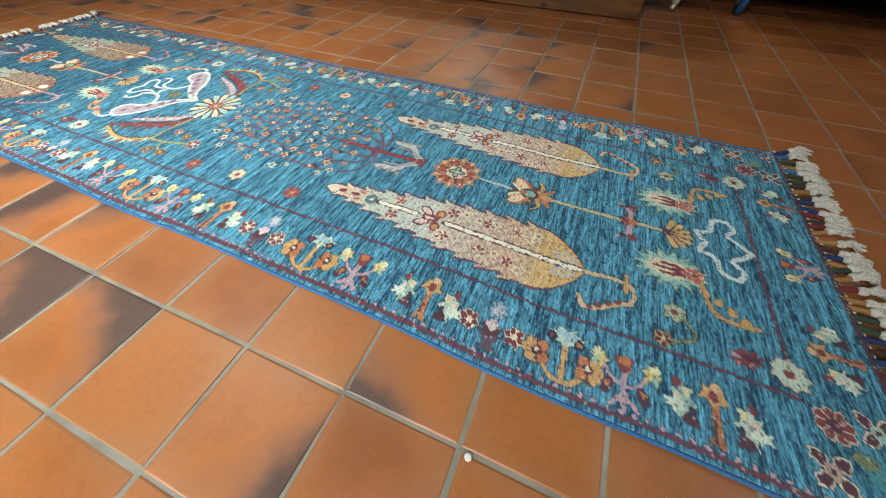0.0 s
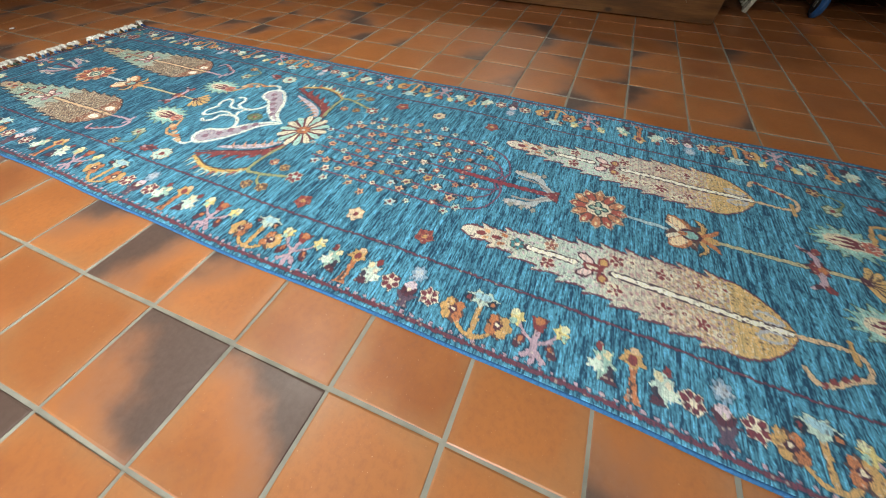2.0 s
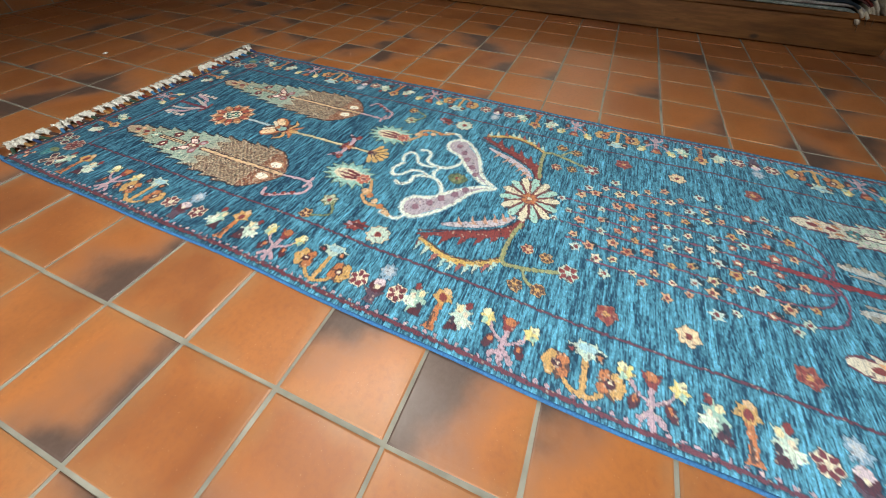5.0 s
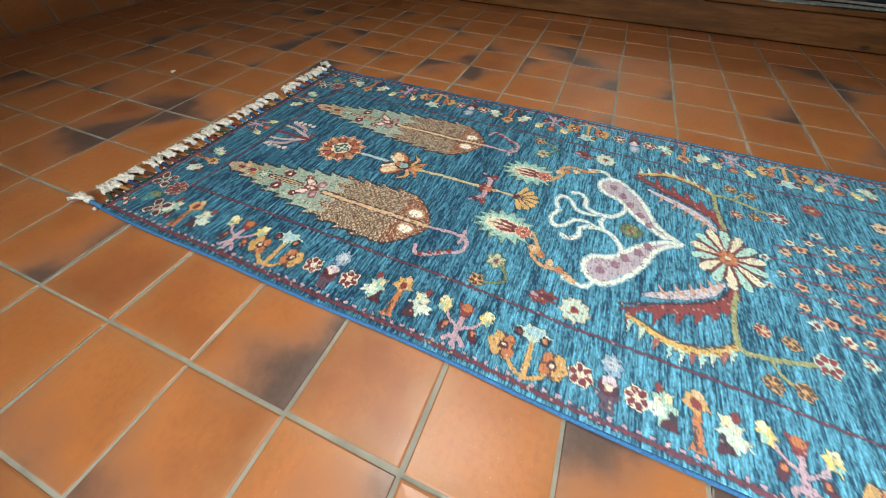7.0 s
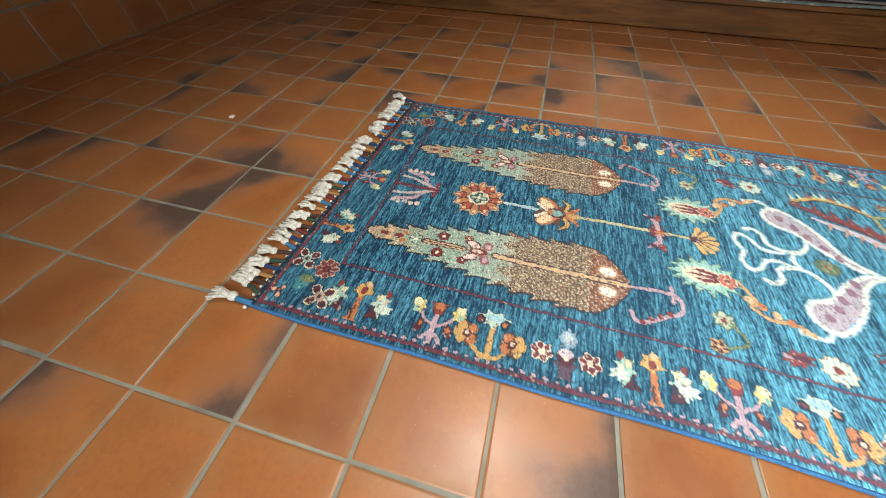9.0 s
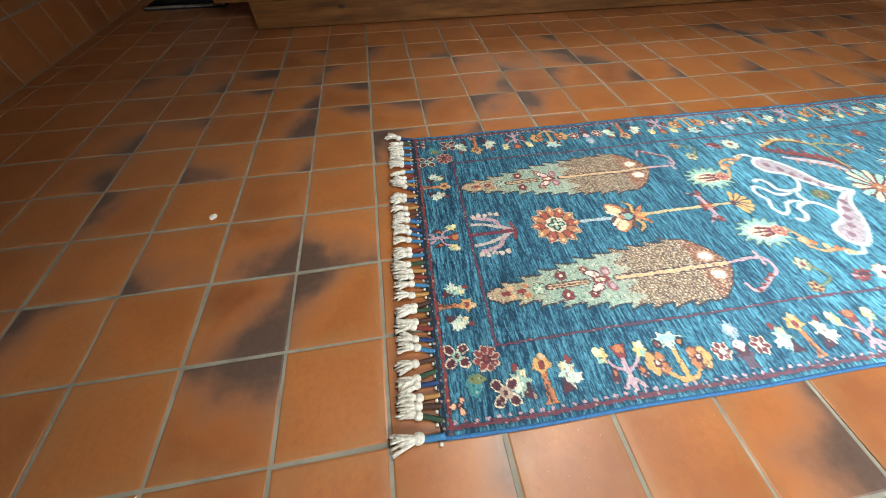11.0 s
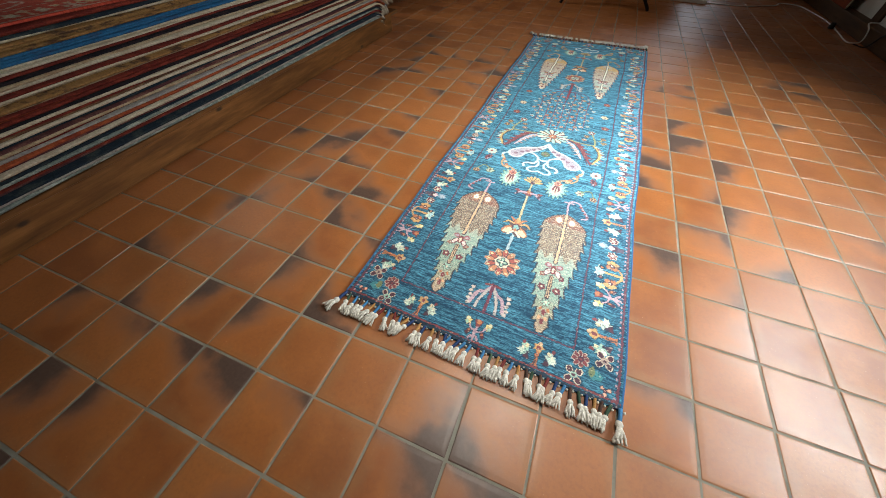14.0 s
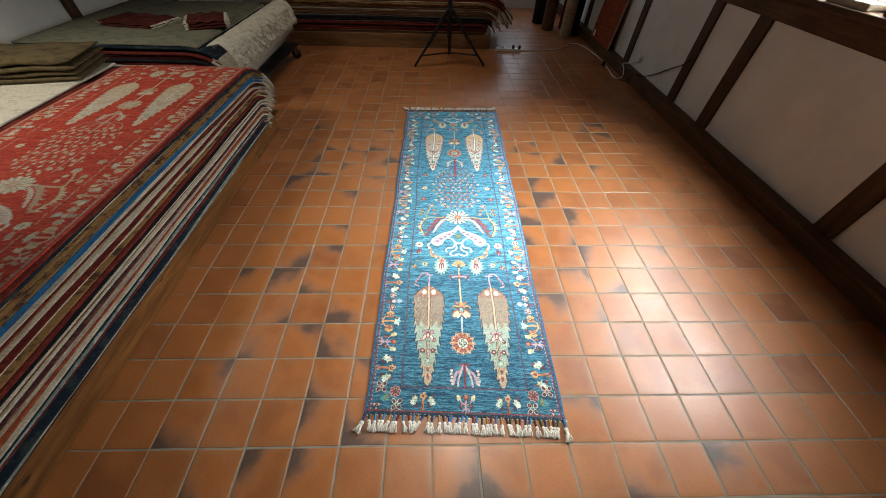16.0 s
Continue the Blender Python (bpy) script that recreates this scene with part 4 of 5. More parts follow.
def woven_mesh(name, w, place, mat, parent=None):
    """The weave as one thick sheet; place(u, v) gives the top's points, and the hem turns down to the back."""
    top = place(*np.meshgrid(w.u, w.v)).reshape(-1, 3)
    nu, nv = w.nu, w.nv
    idx = np.arange(nu * nv).reshape(nv, nu)
    quads = np.stack([idx[:-1, :-1], idx[:-1, 1:], idx[1:, 1:], idx[1:, :-1]], -1).reshape(-1, 4)
    rim = np.concatenate([idx[0, :], idx[1:, -1], idx[-1, -2::-1], idx[-2:0:-1, 0]])
    low = top[rim] - np.array([0, 0, 0.0075])
    lid = np.arange(len(rim)) + nu * nv
    nxt = np.roll(np.arange(len(rim)), -1)
    side = np.stack([rim, lid, lid[nxt], rim[nxt]], -1)
    verts = np.concatenate([top, low])
    faces = np.concatenate([quads, side])
    me = bpy.data.meshes.new(name)
    me.vertices.add(len(verts))
    me.vertices.foreach_set("co", verts.astype(np.float32).ravel())
    me.loops.add(faces.size)
    me.loops.foreach_set("vertex_index", faces.astype(np.int32).ravel())
    me.polygons.add(len(faces))
    me.polygons.foreach_set("loop_start", np.arange(0, faces.size, 4, dtype=np.int32))
    me.update(calc_edges=True)
    col = np.concatenate([w.c.reshape(-1, 3), w.c.reshape(-1, 3)[rim]])
    a = me.attributes.new("knots", "FLOAT_COLOR", "POINT")
    a.data.foreach_set("color", np.concatenate([np.clip(col, 0, 1), np.ones((len(col), 1))], 1).astype(np.float32).ravel())
    me.materials.append(mat)
    me.polygons.foreach_set("use_smooth", np.ones(len(faces), bool))
    ob = new(name, me)
    if parent is not None:
        ob.parent = parent
    return ob


RA, RB, RC, RD = (np.array(p) for p in ((-0.908, 0.130), (0.003, 0.090), (0.088, 3.220), (-0.877, 3.200)))


def on_runner(U, V):
    s, m = U / 0.93, V / 3.11
    s = s + 0.0035 * np.sin(V * 5.1 + 0.6) + 0.0018 * np.sin(V * 13.0)
    xy = ((1 - s) * (1 - m))[..., None] * RA + (s * (1 - m))[..., None] * RB + (s * m)[..., None] * RC + ((1 - s) * m)[..., None] * RD
    z = 0.0088 + 0.0011 * np.sin(V * 7.3 + U * 2.0) * np.sin(U * 5.0 + 1.0) + 0.0006 * np.sin(V * 31.0 + U * 11.0)
    return np.concatenate([xy, z[..., None]], -1)


def runner_at(u, v):
    return Vector(on_runner(np.array([[u]]), np.array([[v]]))[0, 0])


runner = tagged(empty("runner_rug", (-0.41, 1.65, 0)), "long blue hand-knotted wool runner with cypress trees, lying on tiles", "rug")
drawing = rug_pattern(0.0021, (0.088, 0.290, 0.400), (0.004, 0.022, 0.050), 3)
under(woven_mesh("wool_surface", drawing, on_runner, WOOL, runner), runner)["label"] = "blue knotted wool pile with trees, flowers and borders"
for u in (-0.003, 0.933):
    cord = bmesh.new()
    tube(cord, [runner_at(u, v) - Vector((0, 0, 0.0035)) for v in np.linspace(0.0, 3.11, 160)], 0.0040, 6)
    under(part("selvedge", cord, BLUE_CORD, runner, "bright blue overcast edge cord", True), runner)

# fringe: wrapped warps, each ending in a white knotted tuft
def tassel_mesh(rs, yarn):
    bm = bmesh.new()
    ln = rs.uniform(0.030, 0.039)
    sway = rs.uniform(-0.006, 0.006)
    tube(bm, spline([(0, 0.004, 0.0052), (sway * 0.3, -ln * 0.5, 0.0066), (sway, -ln, 0.0062)], 3), 0.0047, 7)
    n = len(bm.faces)
    # warp loop at the hem, then the loose white tuft
    bmesh.ops.create_icosphere(bm, subdivisions=1, radius=0.0036, matrix=Matrix.Translation((0.0085, -0.003, 0.0050)))
    bmesh.ops.create_icosphere(bm, subdivisions=2, radius=0.0086, matrix=Matrix.Translation((sway, -ln, 0.0085)) @ Matrix.Diagonal((1.0, 1.1, 0.85, 1)))
    turn = rs.uniform(-0.25, 0.25)
    for k in range(17):
        a = turn + rs.uniform(-0.42, 0.42)
        l = rs.uniform(0.026, 0.040)
        e = (sway + math.sin(a) * l, -ln - math.cos(a) * l, rs.uniform(0.002, 0.012))
        tube(bm, spline([(sway, -ln + 0.002, 0.008), ((sway + e[0]) / 2 + rs.uniform(-0.003, 0.003), (-ln + e[1]) / 2, 0.011 + rs.uniform(-0.003, 0.005)), e], 3), 0.0032, 5, 0.0021)
    bm.faces.ensure_lookup_table()
    for i, f in enumerate(bm.faces):
        f.material_index = 0 if i < n else 1
        f.smooth = True
    me = bpy.data.meshes.new("tassel")
    bm.to_mesh(me)
    bm.free()
    me.materials.append(yarn)
    me.materials.append(WHITE_WOOL)
    return me


rs = np.random.RandomState(11)
tassels = [tassel_mesh(rs, YARNS[k % 6]) for k in range(24)]
hem = Matrix.Translation(runner.location).inverted()
for end in (0, 1):
    for k in range(42):
        u = 0.930 * (k + rs.uniform(-0.22, 0.22)) / 41
        p = runner_at(min(max(u, 0.0), 0.93), 0.0 if end == 0 else 3.11)
        lean = 0.22 * math.sin(k * 0.9 + end) + rs.uniform(-0.16, 0.16) + (-0.12 if end == 0 else 0.15)
        if k in (0, 41):
            lean += 0.25 if (k == 41) == (end == 0) else -0.25
        ob = new("tassel", tassels[rs.randint(24)])
        ob.parent = runner
        ob.matrix_basis = hem @ Matrix.Translation((p.x, p.y, 0.0)) @ Matrix.Rotation(lean + (math.pi if end else 0.0), 4, "Z") @ Matrix.Scale((1.2 if end else 1.05) * (1.22 if k in (0, 41) else 1.0), 4)

# ---- rug piles ----
def arc_rug(name, length_from, bend_at, lift, z, thick, y0, y1, mats, seed, droop=1.05, wave=0.004):
    """A rug of a pile as one bent sheet: flat from x = length_from to bend_at, then falling over the pile's end
    round a centre lift metres above the board; it spans y0 to y1 in its own frame."""
    rs = np.random.RandomState(seed)
    r = max(z - lift, 0.02)
    ang = droop * rs.uniform(0.82, 1.08)
    path = [(length_from, 0.0, z)]
    n = 14
    for k in range(1, n + 1):
        path.append((length_from + (bend_at - length_from) * k / n, 0.0, z))
    for k in range(1, 9):
        a = ang * k / 8
        path.append((bend_at + r * math.sin(a), a, lift + r * math.cos(a)))
    bm = bmesh.new()
    m = 7
    rows = []
    ph = rs.uniform(0, 6, 4)
    for i, (x, a, zz) in enumerate(path):
        e0 = y0 + wave * math.sin(x * 2.3 + ph[0]) + 0.5 * wave * math.sin(x * 7.0 + ph[1])
        e1 = y1 + wave * math.sin(x * 2.1 + ph[2])
        prof = []
        # rounded long edges: bottom, middle and top on each side
        for yy, dz, inset in ((e1, 0.0, 0.004), (e1, 0.5, 0.0), (e1, 1.0, 0.004)):
            prof.append((yy - inset, dz))
        for yy, dz, inset in ((e0, 1.0, 0.004), (e0, 0.5, 0.0), (e0, 0.0, 0.004)):
            prof.append((yy + inset, dz))
        jig = 0.0025 * math.sin(x * 3.1 + ph[3]) + 0.0015 * math.sin(x * 9.0 + ph[0])
        rows.append([bm.verts.new((x + math.sin(a) * thick * (d - 0.5), yy, zz + math.cos(a) * thick * (d - 0.5) + jig)) for yy, d in prof])
    for i, (p, q) in enumerate(zip(rows, rows[1:])):
        for k in range(6):
            f = bm.faces.new((p[k], p[(k + 1) % 6], q[(k + 1) % 6], q[k]))
            f.material_index = 1 if i >= len(rows) - 4 and droop > 0.5 else 0
    for f in (bm.faces.new(rows[0][::-1]), bm.faces.new(rows[-1])):
        f.material_index = 1
    # loose warp ends
    lastx, lasta, lastz = path[-1]
    count = 46
    for k in range(count):
        yy = y0 + (y1 - y0) * (k + rs.uniform(0, 1)) / count
        l = rs.uniform(0.012, 0.04)
        d = Vector((math.cos(lasta), rs.uniform(-0.3, 0.3), -math.sin(lasta) - 0.3)).normalized()
        s = Vector((lastx - 0.004, yy, lastz))
        tri = [bm.verts.new(s + Vector((0, -0.005, 0.002))), bm.verts.new(s + Vector((0, 0.005, 0.002))), bm.verts.new(s + Vector((0.002, 0, -0.004))), bm.verts.new(s + d * l)]
        for t3 in ((0, 1, 3), (1, 2, 3), (2, 0, 3)):
            bm.faces.new([tri[i] for i in t3]).material_index = 1
    bmesh.ops.recalc_face_normals(bm, faces=bm.faces)
    return link_mesh(name, bm, mats, smooth=True)


PILE = [pile_edge_material("pile_" + n, a, b_) for n, a, b_ in (
    ("cream", (0.50, 0.43, 0.32), (0.40, 0.33, 0.24)), ("maroon", (0.12, 0.018, 0.013), (0.20, 0.034, 0.020)), ("black", (0.012, 0.011, 0.014), (0.03, 0.018, 0.02)),
    ("sand", (0.40, 0.31, 0.20), (0.30, 0.20, 0.12)), ("navy", (0.012, 0.020, 0.030), (0.035, 0.045, 0.045)), ("brick", (0.30, 0.070, 0.026), (0.19, 0.034, 0.018)),
    ("grey", (0.30, 0.28, 0.25), (0.22, 0.19, 0.18)), ("brown", (0.11, 0.055, 0.03), (0.20, 0.12, 0.06)), ("blue", (0.02, 0.11, 0.24), (0.03, 0.07, 0.15)),
    ("slate", (0.17, 0.20, 0.18), (0.36, 0.38, 0.33)), ("plum", (0.085, 0.030, 0.030), (0.17, 0.075, 0.060)), ("gold", (0.26, 0.14, 0.05), (0.06, 0.03, 0.02)))]
TONE = ["cream", "maroon", "black", "sand", "navy", "brick", "grey", "brown", "blue", "slate", "plum", "gold"]
WORDS = {"cream": "cream", "maroon": "dark maroon", "black": "near-black", "sand": "sand-coloured", "navy": "dark navy", "brick": "brick-red", "grey": "pale grey", "brown": "brown", "blue": "bright blue", "slate": "grey and white flecked", "plum": "plum-coloured", "gold": "gold and brown patterned"}
BACKING = pile_edge_material("warp_ends", (0.52, 0.47, 0.37), (0.42, 0.36, 0.27))


def pile(tones, z0, thick, length_from, bend_at, lift, y_front, y_back, spin, group, seed, droop, slope=0.0, jitter=0.012, stagger=0.0):
    """A stack of rugs, one object each; spin turns the frame (x along the pile) into the room."""
    rs = np.random.RandomState(seed)
    z = z0
    made = []
    for k, tone in enumerate(tones):
        th = thick * rs.uniform(0.75, 1.25)
        front = y_front + slope * (z - z0) + rs.uniform(-jitter, jitter)
        ob = arc_rug("stacked_rug", length_from + rs.uniform(-0.03, 0.03), bend_at + stagger * (len(tones) - k) + rs.uniform(-0.02, 0.02), lift, z + th / 2, th * 0.97, front, y_back + rs.uniform(-0.03, 0.03), [PILE[TONE.index(tone)], BACKING], seed * 100 + k, droop)
        ob.matrix_world = spin
        tagged(ob, WORDS[tone] + " wool rug lying flat in a tall pile", "rug", group)
        made.append(ob)
        z += th
    return made, z


# long platform with its pile of rugs
platform = tagged(empty("low_platform", (-2.6, 1.1, 0)), "low pine platform that carries a pile of rugs", "platform")
PX0, PX1 = -3.35, -2.13
under(part("front_board", new_box(PX1 - 0.045, PX1, -0.59, 2.775, 0.006, 0.137, bevel=0.003), PINE, platform, "knotty pine front board"), platform)
under(part("back_board", new_box(PX0, PX0 + 0.045, -0.59, 2.775, 0.0, 0.137, bevel=0.003), PINE, platform), platform)
for y in (0.1, 1.1, 2.1):
    under(part("joist", new_box(PX0 + 0.046, PX1 - 0.046, y, y + 0.05, 0.0, 0.136), PINE_X, platform), platform)
for k in range(7):
    x1 = PX1 + 0.022 - k * 0.18
    under(part("deck_board", new_box(x1 - 0.175, x1, -0.75 + 0.01 * (k % 2), 2.86 - 0.01 * (k % 3), 0.1385, 0.160, bevel=0.002), PINE, platform), platform)

turn = Matrix.Rotation(math.pi / 2, 4, "Z")
# pile frame: x along the room, y towards the west wall
tones = ["slate", "plum", "grey", "navy", "plum", "maroon", "cream", "slate", "navy", "plum", "cream", "plum", "brick", "grey", "maroon", "sand", "plum", "navy", "cream", "brown", "maroon", "cream", "black", "maroon", "brick", "maroon", "sand", "gold", "sand", "cream", "maroon", "cream", "sand", "black", "black", "maroon", "cream", "cream", "blue", "blue", "blue", "gold", "gold", "gold", "cream", "navy", "maroon"]
stack, top_z = pile(tones, 0.1605, 0.0098, -0.74, 2.50, 0.06, 2.105, 3.22, turn, "rugs piled on the long platform", 4, 1.0, slope=0.035, jitter=0.018)

# red rug on top, drawn like the runner
red = rug_pattern(0.005, (0.46, 0.070, 0.040), (0.34, 0.040, 0.024), 17, True)
TOPX0, TOPX1 = -3.10, -2.140


def on_stack(U, V):
    x = TOPX0 + (TOPX1 - TOPX0) * U / 0.93
    s = V - 0.38
    y = np.where(s < 2.50, s, 2.50 + (top_z + 0.012 - 0.06) * np.sin(np.clip((s - 2.50) / (top_z - 0.06), 0, 1.2)))
    z = np.where(s < 2.50, top_z + 0.010, 0.06 + (top_z + 0.010 - 0.06) * np.cos(np.clip((s - 2.50) / (top_z - 0.06), 0, 1.2)))
    z = z + 0.003 * np.sin(V * 4 + U * 6)
    return np.stack([x, y, z], -1)


red.c = np.clip(red.c, 0, 1)
top_rug = woven_mesh("red_rug", red, on_stack, RED_WOOL)
tagged(top_rug, "red wool rug with pale cypress trees on a rug pile", "rug")

# folded rugs lying on the pile
def folded_rug(name, cx, cy, z, lx, ly, folds, thick, spin, mat, trim, label, seed):
    rs = np.random.RandomState(seed)
    ob = tagged(empty(name, (cx, cy, z)), label, "rug")
    for k in range(folds):
        bm = bmesh.new()
        a = lx * rs.uniform(0.96, 1.0) / 2
        b = ly * rs.uniform(0.93, 1.0) / 2
        n = 24
        rows = []
        for i in range(n + 1):
            x = -a + 2 * a * i / n
            sag = 0.006 * math.sin(i * 0.7 + k)
            full = 0.25 + 0.75 * math.sqrt(max(1.0 - abs(2.0 * i / n - 1.0) ** 7, 0.0))
            rows.append([bm.verts.new((x, y, k * thick + (0.5 + (h - 0.5) * full) * thick * 0.96 + sag * (k + 1) / folds)) for y, h in ((-b, 0.15), (-b - 0.012, 0.5), (-b, 0.9), (-b * 0.5, 1.0), (b * 0.5, 1.0), (b, 0.9), (b + 0.012, 0.5), (b, 0.15), (0, 0.02))])
        for p, q in zip(rows, rows[1:]):
            for i in range(9):
                bm.faces.new((p[i], p[(i + 1) % 9], q[(i + 1) % 9], q[i]))
        bm.faces.new(rows[0][::-1])
        bm.faces.new(rows[-1])
        bmesh.ops.recalc_face_normals(bm, faces=bm.faces)
        part("fold", bm, mat, ob, smooth=True)
        for sx in (-1, 1) if trim is not mat else ():
            fr = bmesh.new()
            for i in range(26):
                y = -b + 2 * b * i / 25
                tube(fr, [(sx * (a - 0.004), y, k * thick + 0.5 * thick), (sx * (a + rs.uniform(0.02, 0.045)), y + rs.uniform(-0.012, 0.012), max(k * thick + rs.uniform(-0.002, 0.006), 0.004))], 0.004, 4, 0.002)
            part("fringe", fr, trim, ob, "pale warp fringe")
    ob.rotation_euler = (0, 0, radians(spin))
    return ob


KHAKI = pile_edge_material("khaki_wool", (0.13, 0.095, 0.045), (0.07, 0.05, 0.025))
OXBLOOD = pile_edge_material("oxblood_wool", (0.075, 0.014, 0.012), (0.14, 0.03, 0.02))
IVORY = pile_edge_material("ivory_wool", (0.66, 0.61, 0.48), (0.52, 0.47, 0.36))
MOSS = pile_edge_material("moss_wool", (0.19, 0.18, 0.12), (0.12, 0.13, 0.10))

# ivory rug under the folded one, at the back of the pile
ivory = tagged(link_mesh("ivory_rug", new_box(-4.15, -3.175, -0.4, 2.62, top_z + 0.001, top_z + 0.016, bevel=0.005), IVORY), "plain ivory rug on the back of the pile", "rug")
for k, x in enumerate((-4.12, -3.90, -3.68, -3.46)):
    tagged(link_mesh("stacked_rug", new_box(x, x + 0.215, -0.5, 2.6, 0.0, top_z, bevel=0.01), PILE[7]), "brown rug roll packed behind the pile", "rug")
folded_rug("folded_rug", -3.66, 2.36, top_z + 0.017, 0.95, 0.46, 4, 0.036, 12, KHAKI, KHAKI, "khaki-brown rug folded in three on an ivory rug", 3)

# wheeled dolly with a second pile
DX0, DX1, DY0, DY1 = -4.35, -2.45, 3.02, 4.86
dolly = tagged(empty("dolly", (-3.4, 3.9, 0)), "low black wheeled dolly under a rug pile", "dolly")
under(part("deck", new_box(DX0, DX1 - 0.03, DY0 + 0.06, DY1, 0.155, 0.185, bevel=0.004), BLACK, dolly), dolly)
for x, y in ((DX1 - 0.10, DY0 + 0.30), (DX1 - 0.07, DY1 - 0.03), (DX0 + 0.15, DY0 + 0.30), (DX0 + 0.15, DY1 - 0.1)):
    wheel = bmesh.new()
    bmesh.ops.create_cone(wheel, cap_ends=True, segments=28, radius1=0.062, radius2=0.062, depth=0.034, matrix=Matrix.Translation((x, y, 0.062)) @ Matrix.Rotation(math.pi / 2, 4, "X"))
    bmesh.ops.bevel(wheel, geom=[e for e in wheel.edges if len(e.link_faces) == 2 and any(len(f.verts) > 8 for f in e.link_faces)], offset=0.007, segments=2, affect="EDGES")
    wh = under(part("wheel", wheel, RUBBER if y > 4 else BLUE_RUBBER, dolly, "black rubber caster wheel" if y > 4 else "blue rubber caster wheel", True), dolly)
    hub = bmesh.new()
    bmesh.ops.create_cone(hub, cap_ends=True, segments=20, radius1=0.040, radius2=0.040, depth=0.040, matrix=Matrix.Translation((x, y, 0.062)) @ Matrix.Rotation(math.pi / 2, 4, "X"))
    h = part("hub", hub, RUBBER, wh, "black hub")
    fork = bmesh.new()
    for s in (-1, 1):
        box(fork, x - 0.016, x + 0.016, y + s * 0.024 - 0.002, y + s * 0.024 + 0.002, 0.05, 0.145)
    box(fork, x - 0.035, x + 0.035, y - 0.035, y + 0.035, 0.145, 0.1545)
    under(part("fork", fork, STEEL, dolly, "galvanised caster fork"), dolly)

spin = Matrix.Identity(4)
tones2 = ["cream", "maroon", "grey", "black", "maroon", "cream", "navy", "maroon", "cream", "black", "maroon", "grey", "navy", "plum", "cream", "maroon", "black", "maroon", "plum", "maroon", "black", "navy"]
stack2, z2 = pile(tones2, 0.1855, 0.0215, DX0, -2.88, 0.12, DY0, DY1 - 0.05, spin, "rugs piled on the dolly", 8, 0.95, slope=0.06, jitter=0.02, stagger=0.006)
moss = arc_rug("moss_rug", DX0, -2.90, 0.12, z2 + 0.009, 0.016, DY0 + 0.03, DY1 - 0.10, [MOSS, BACKING], 901, 0.30)
tagged(moss, "moss-grey rug spread on top of the dolly's pile", "rug")

# white shaggy rug thrown over the dolly pile's side
def shag_rug(x, y0, y1, z0, z1, seed, count):
    rs = np.random.RandomState(seed)
    bm = bmesh.new()
    n, prof = 44, [(-0.16, 0.0), (-0.11, 0.012), (-0.06, 0.010), (-0.02, -0.012), (0.015, -0.05), (0.035, -0.11), (0.05, -0.19), (0.055, z0 - z1)]
    rows = []
    for i in range(n + 1):
        y = y0 + (y1 - y0) * i / n
        hem = 0.02 * math.sin(i * 1.3) + rs.uniform(-0.012, 0.012)
        row = []
        for k, (dx, dz) in enumerate(prof):
            d = 0.016 * noise.noise(Vector((dx * 22, y * 17, seed + dz * 15)))
            row.append(bm.verts.new((x + dx + d, y + 0.004 * math.sin(k), z1 + dz + d + (hem if k == len(prof) - 1 else 0.0))))
        row += [bm.verts.new((v.co.x - 0.010, v.co.y, v.co.z - 0.010)) for v in row[::-1]]
        rows.append(row)
    m = len(rows[0])
    for p, q in zip(rows, rows[1:]):
        for k in range(m):
            bm.faces.new((p[k], p[(k + 1) % m], q[(k + 1) % m], q[k]))
    bm.faces.new(rows[0][::-1])
    bm.faces.new(rows[-1])
    for k in range(count):
        i, j = rs.randint(n), rs.randint(len(prof) - 1)
        a, b = rows[i][j].co, rows[i + 1][j + 1].co
        s = a.lerp(b, rs.uniform(0, 1)) + Vector((0, rs.uniform(-0.02, 0.02), 0))
        tube(bm, [s, s + Vector((rs.uniform(0.006, 0.022), rs.uniform(-0.02, 0.02), -rs.uniform(0.008, 0.040)))], 0.005, 3, 0.002)
    bmesh.ops.recalc_face_normals(bm, faces=bm.faces)
    return link_mesh("shaggy_rug", bm, IVORY, smooth=True)


tagged(shag_rug(-2.43, 2.97, 4.76, z2 - 0.15, z2 + 0.045, 31, 1600), "ivory shaggy rug thrown over the side of the pile", "rug")
folded_rug("folded_rug", -3.62, 3.72, z2 + 0.020, 0.62, 0.36, 2, 0.02, -12, OXBLOOD, IVORY, "small oxblood rug folded on the moss-grey rug", 5)
folded_rug("folded_rug", -2.92, 3.70, z2 + 0.020, 0.34, 0.36, 3, 0.025, 24, OXBLOOD, IVORY, "small dark red rug folded thick with pale fringe", 6)

# twisted warp ends hanging under the dolly pile's corner
rs = np.random.RandomState(5)
hang = tagged(empty("hanging_rug_end", (-2.48, 3.0, 0.0)), "cream rug end with twisted tassels hanging to the tiles", "rug")
part("flap", new_box(-0.26, 0.10, -0.012, 0.006, 0.17, 0.30, bevel=0.004), IVORY, hang)
for k in range(9):
    x = -0.22 + 0.036 * k
    dx, dy = rs.uniform(-0.03, 0.05), rs.uniform(-0.04, 0.0)
    lo = rs.uniform(0.012, 0.06)
    part("tassel", tube(bmesh.new(), spline([(x, 0, 0.19), (x + dx * 0.4, dy * 0.4 - 0.006, 0.11), (x + dx, dy - 0.01, lo)], 5), 0.009, 7, 0.015), IVORY, hang, smooth=True)

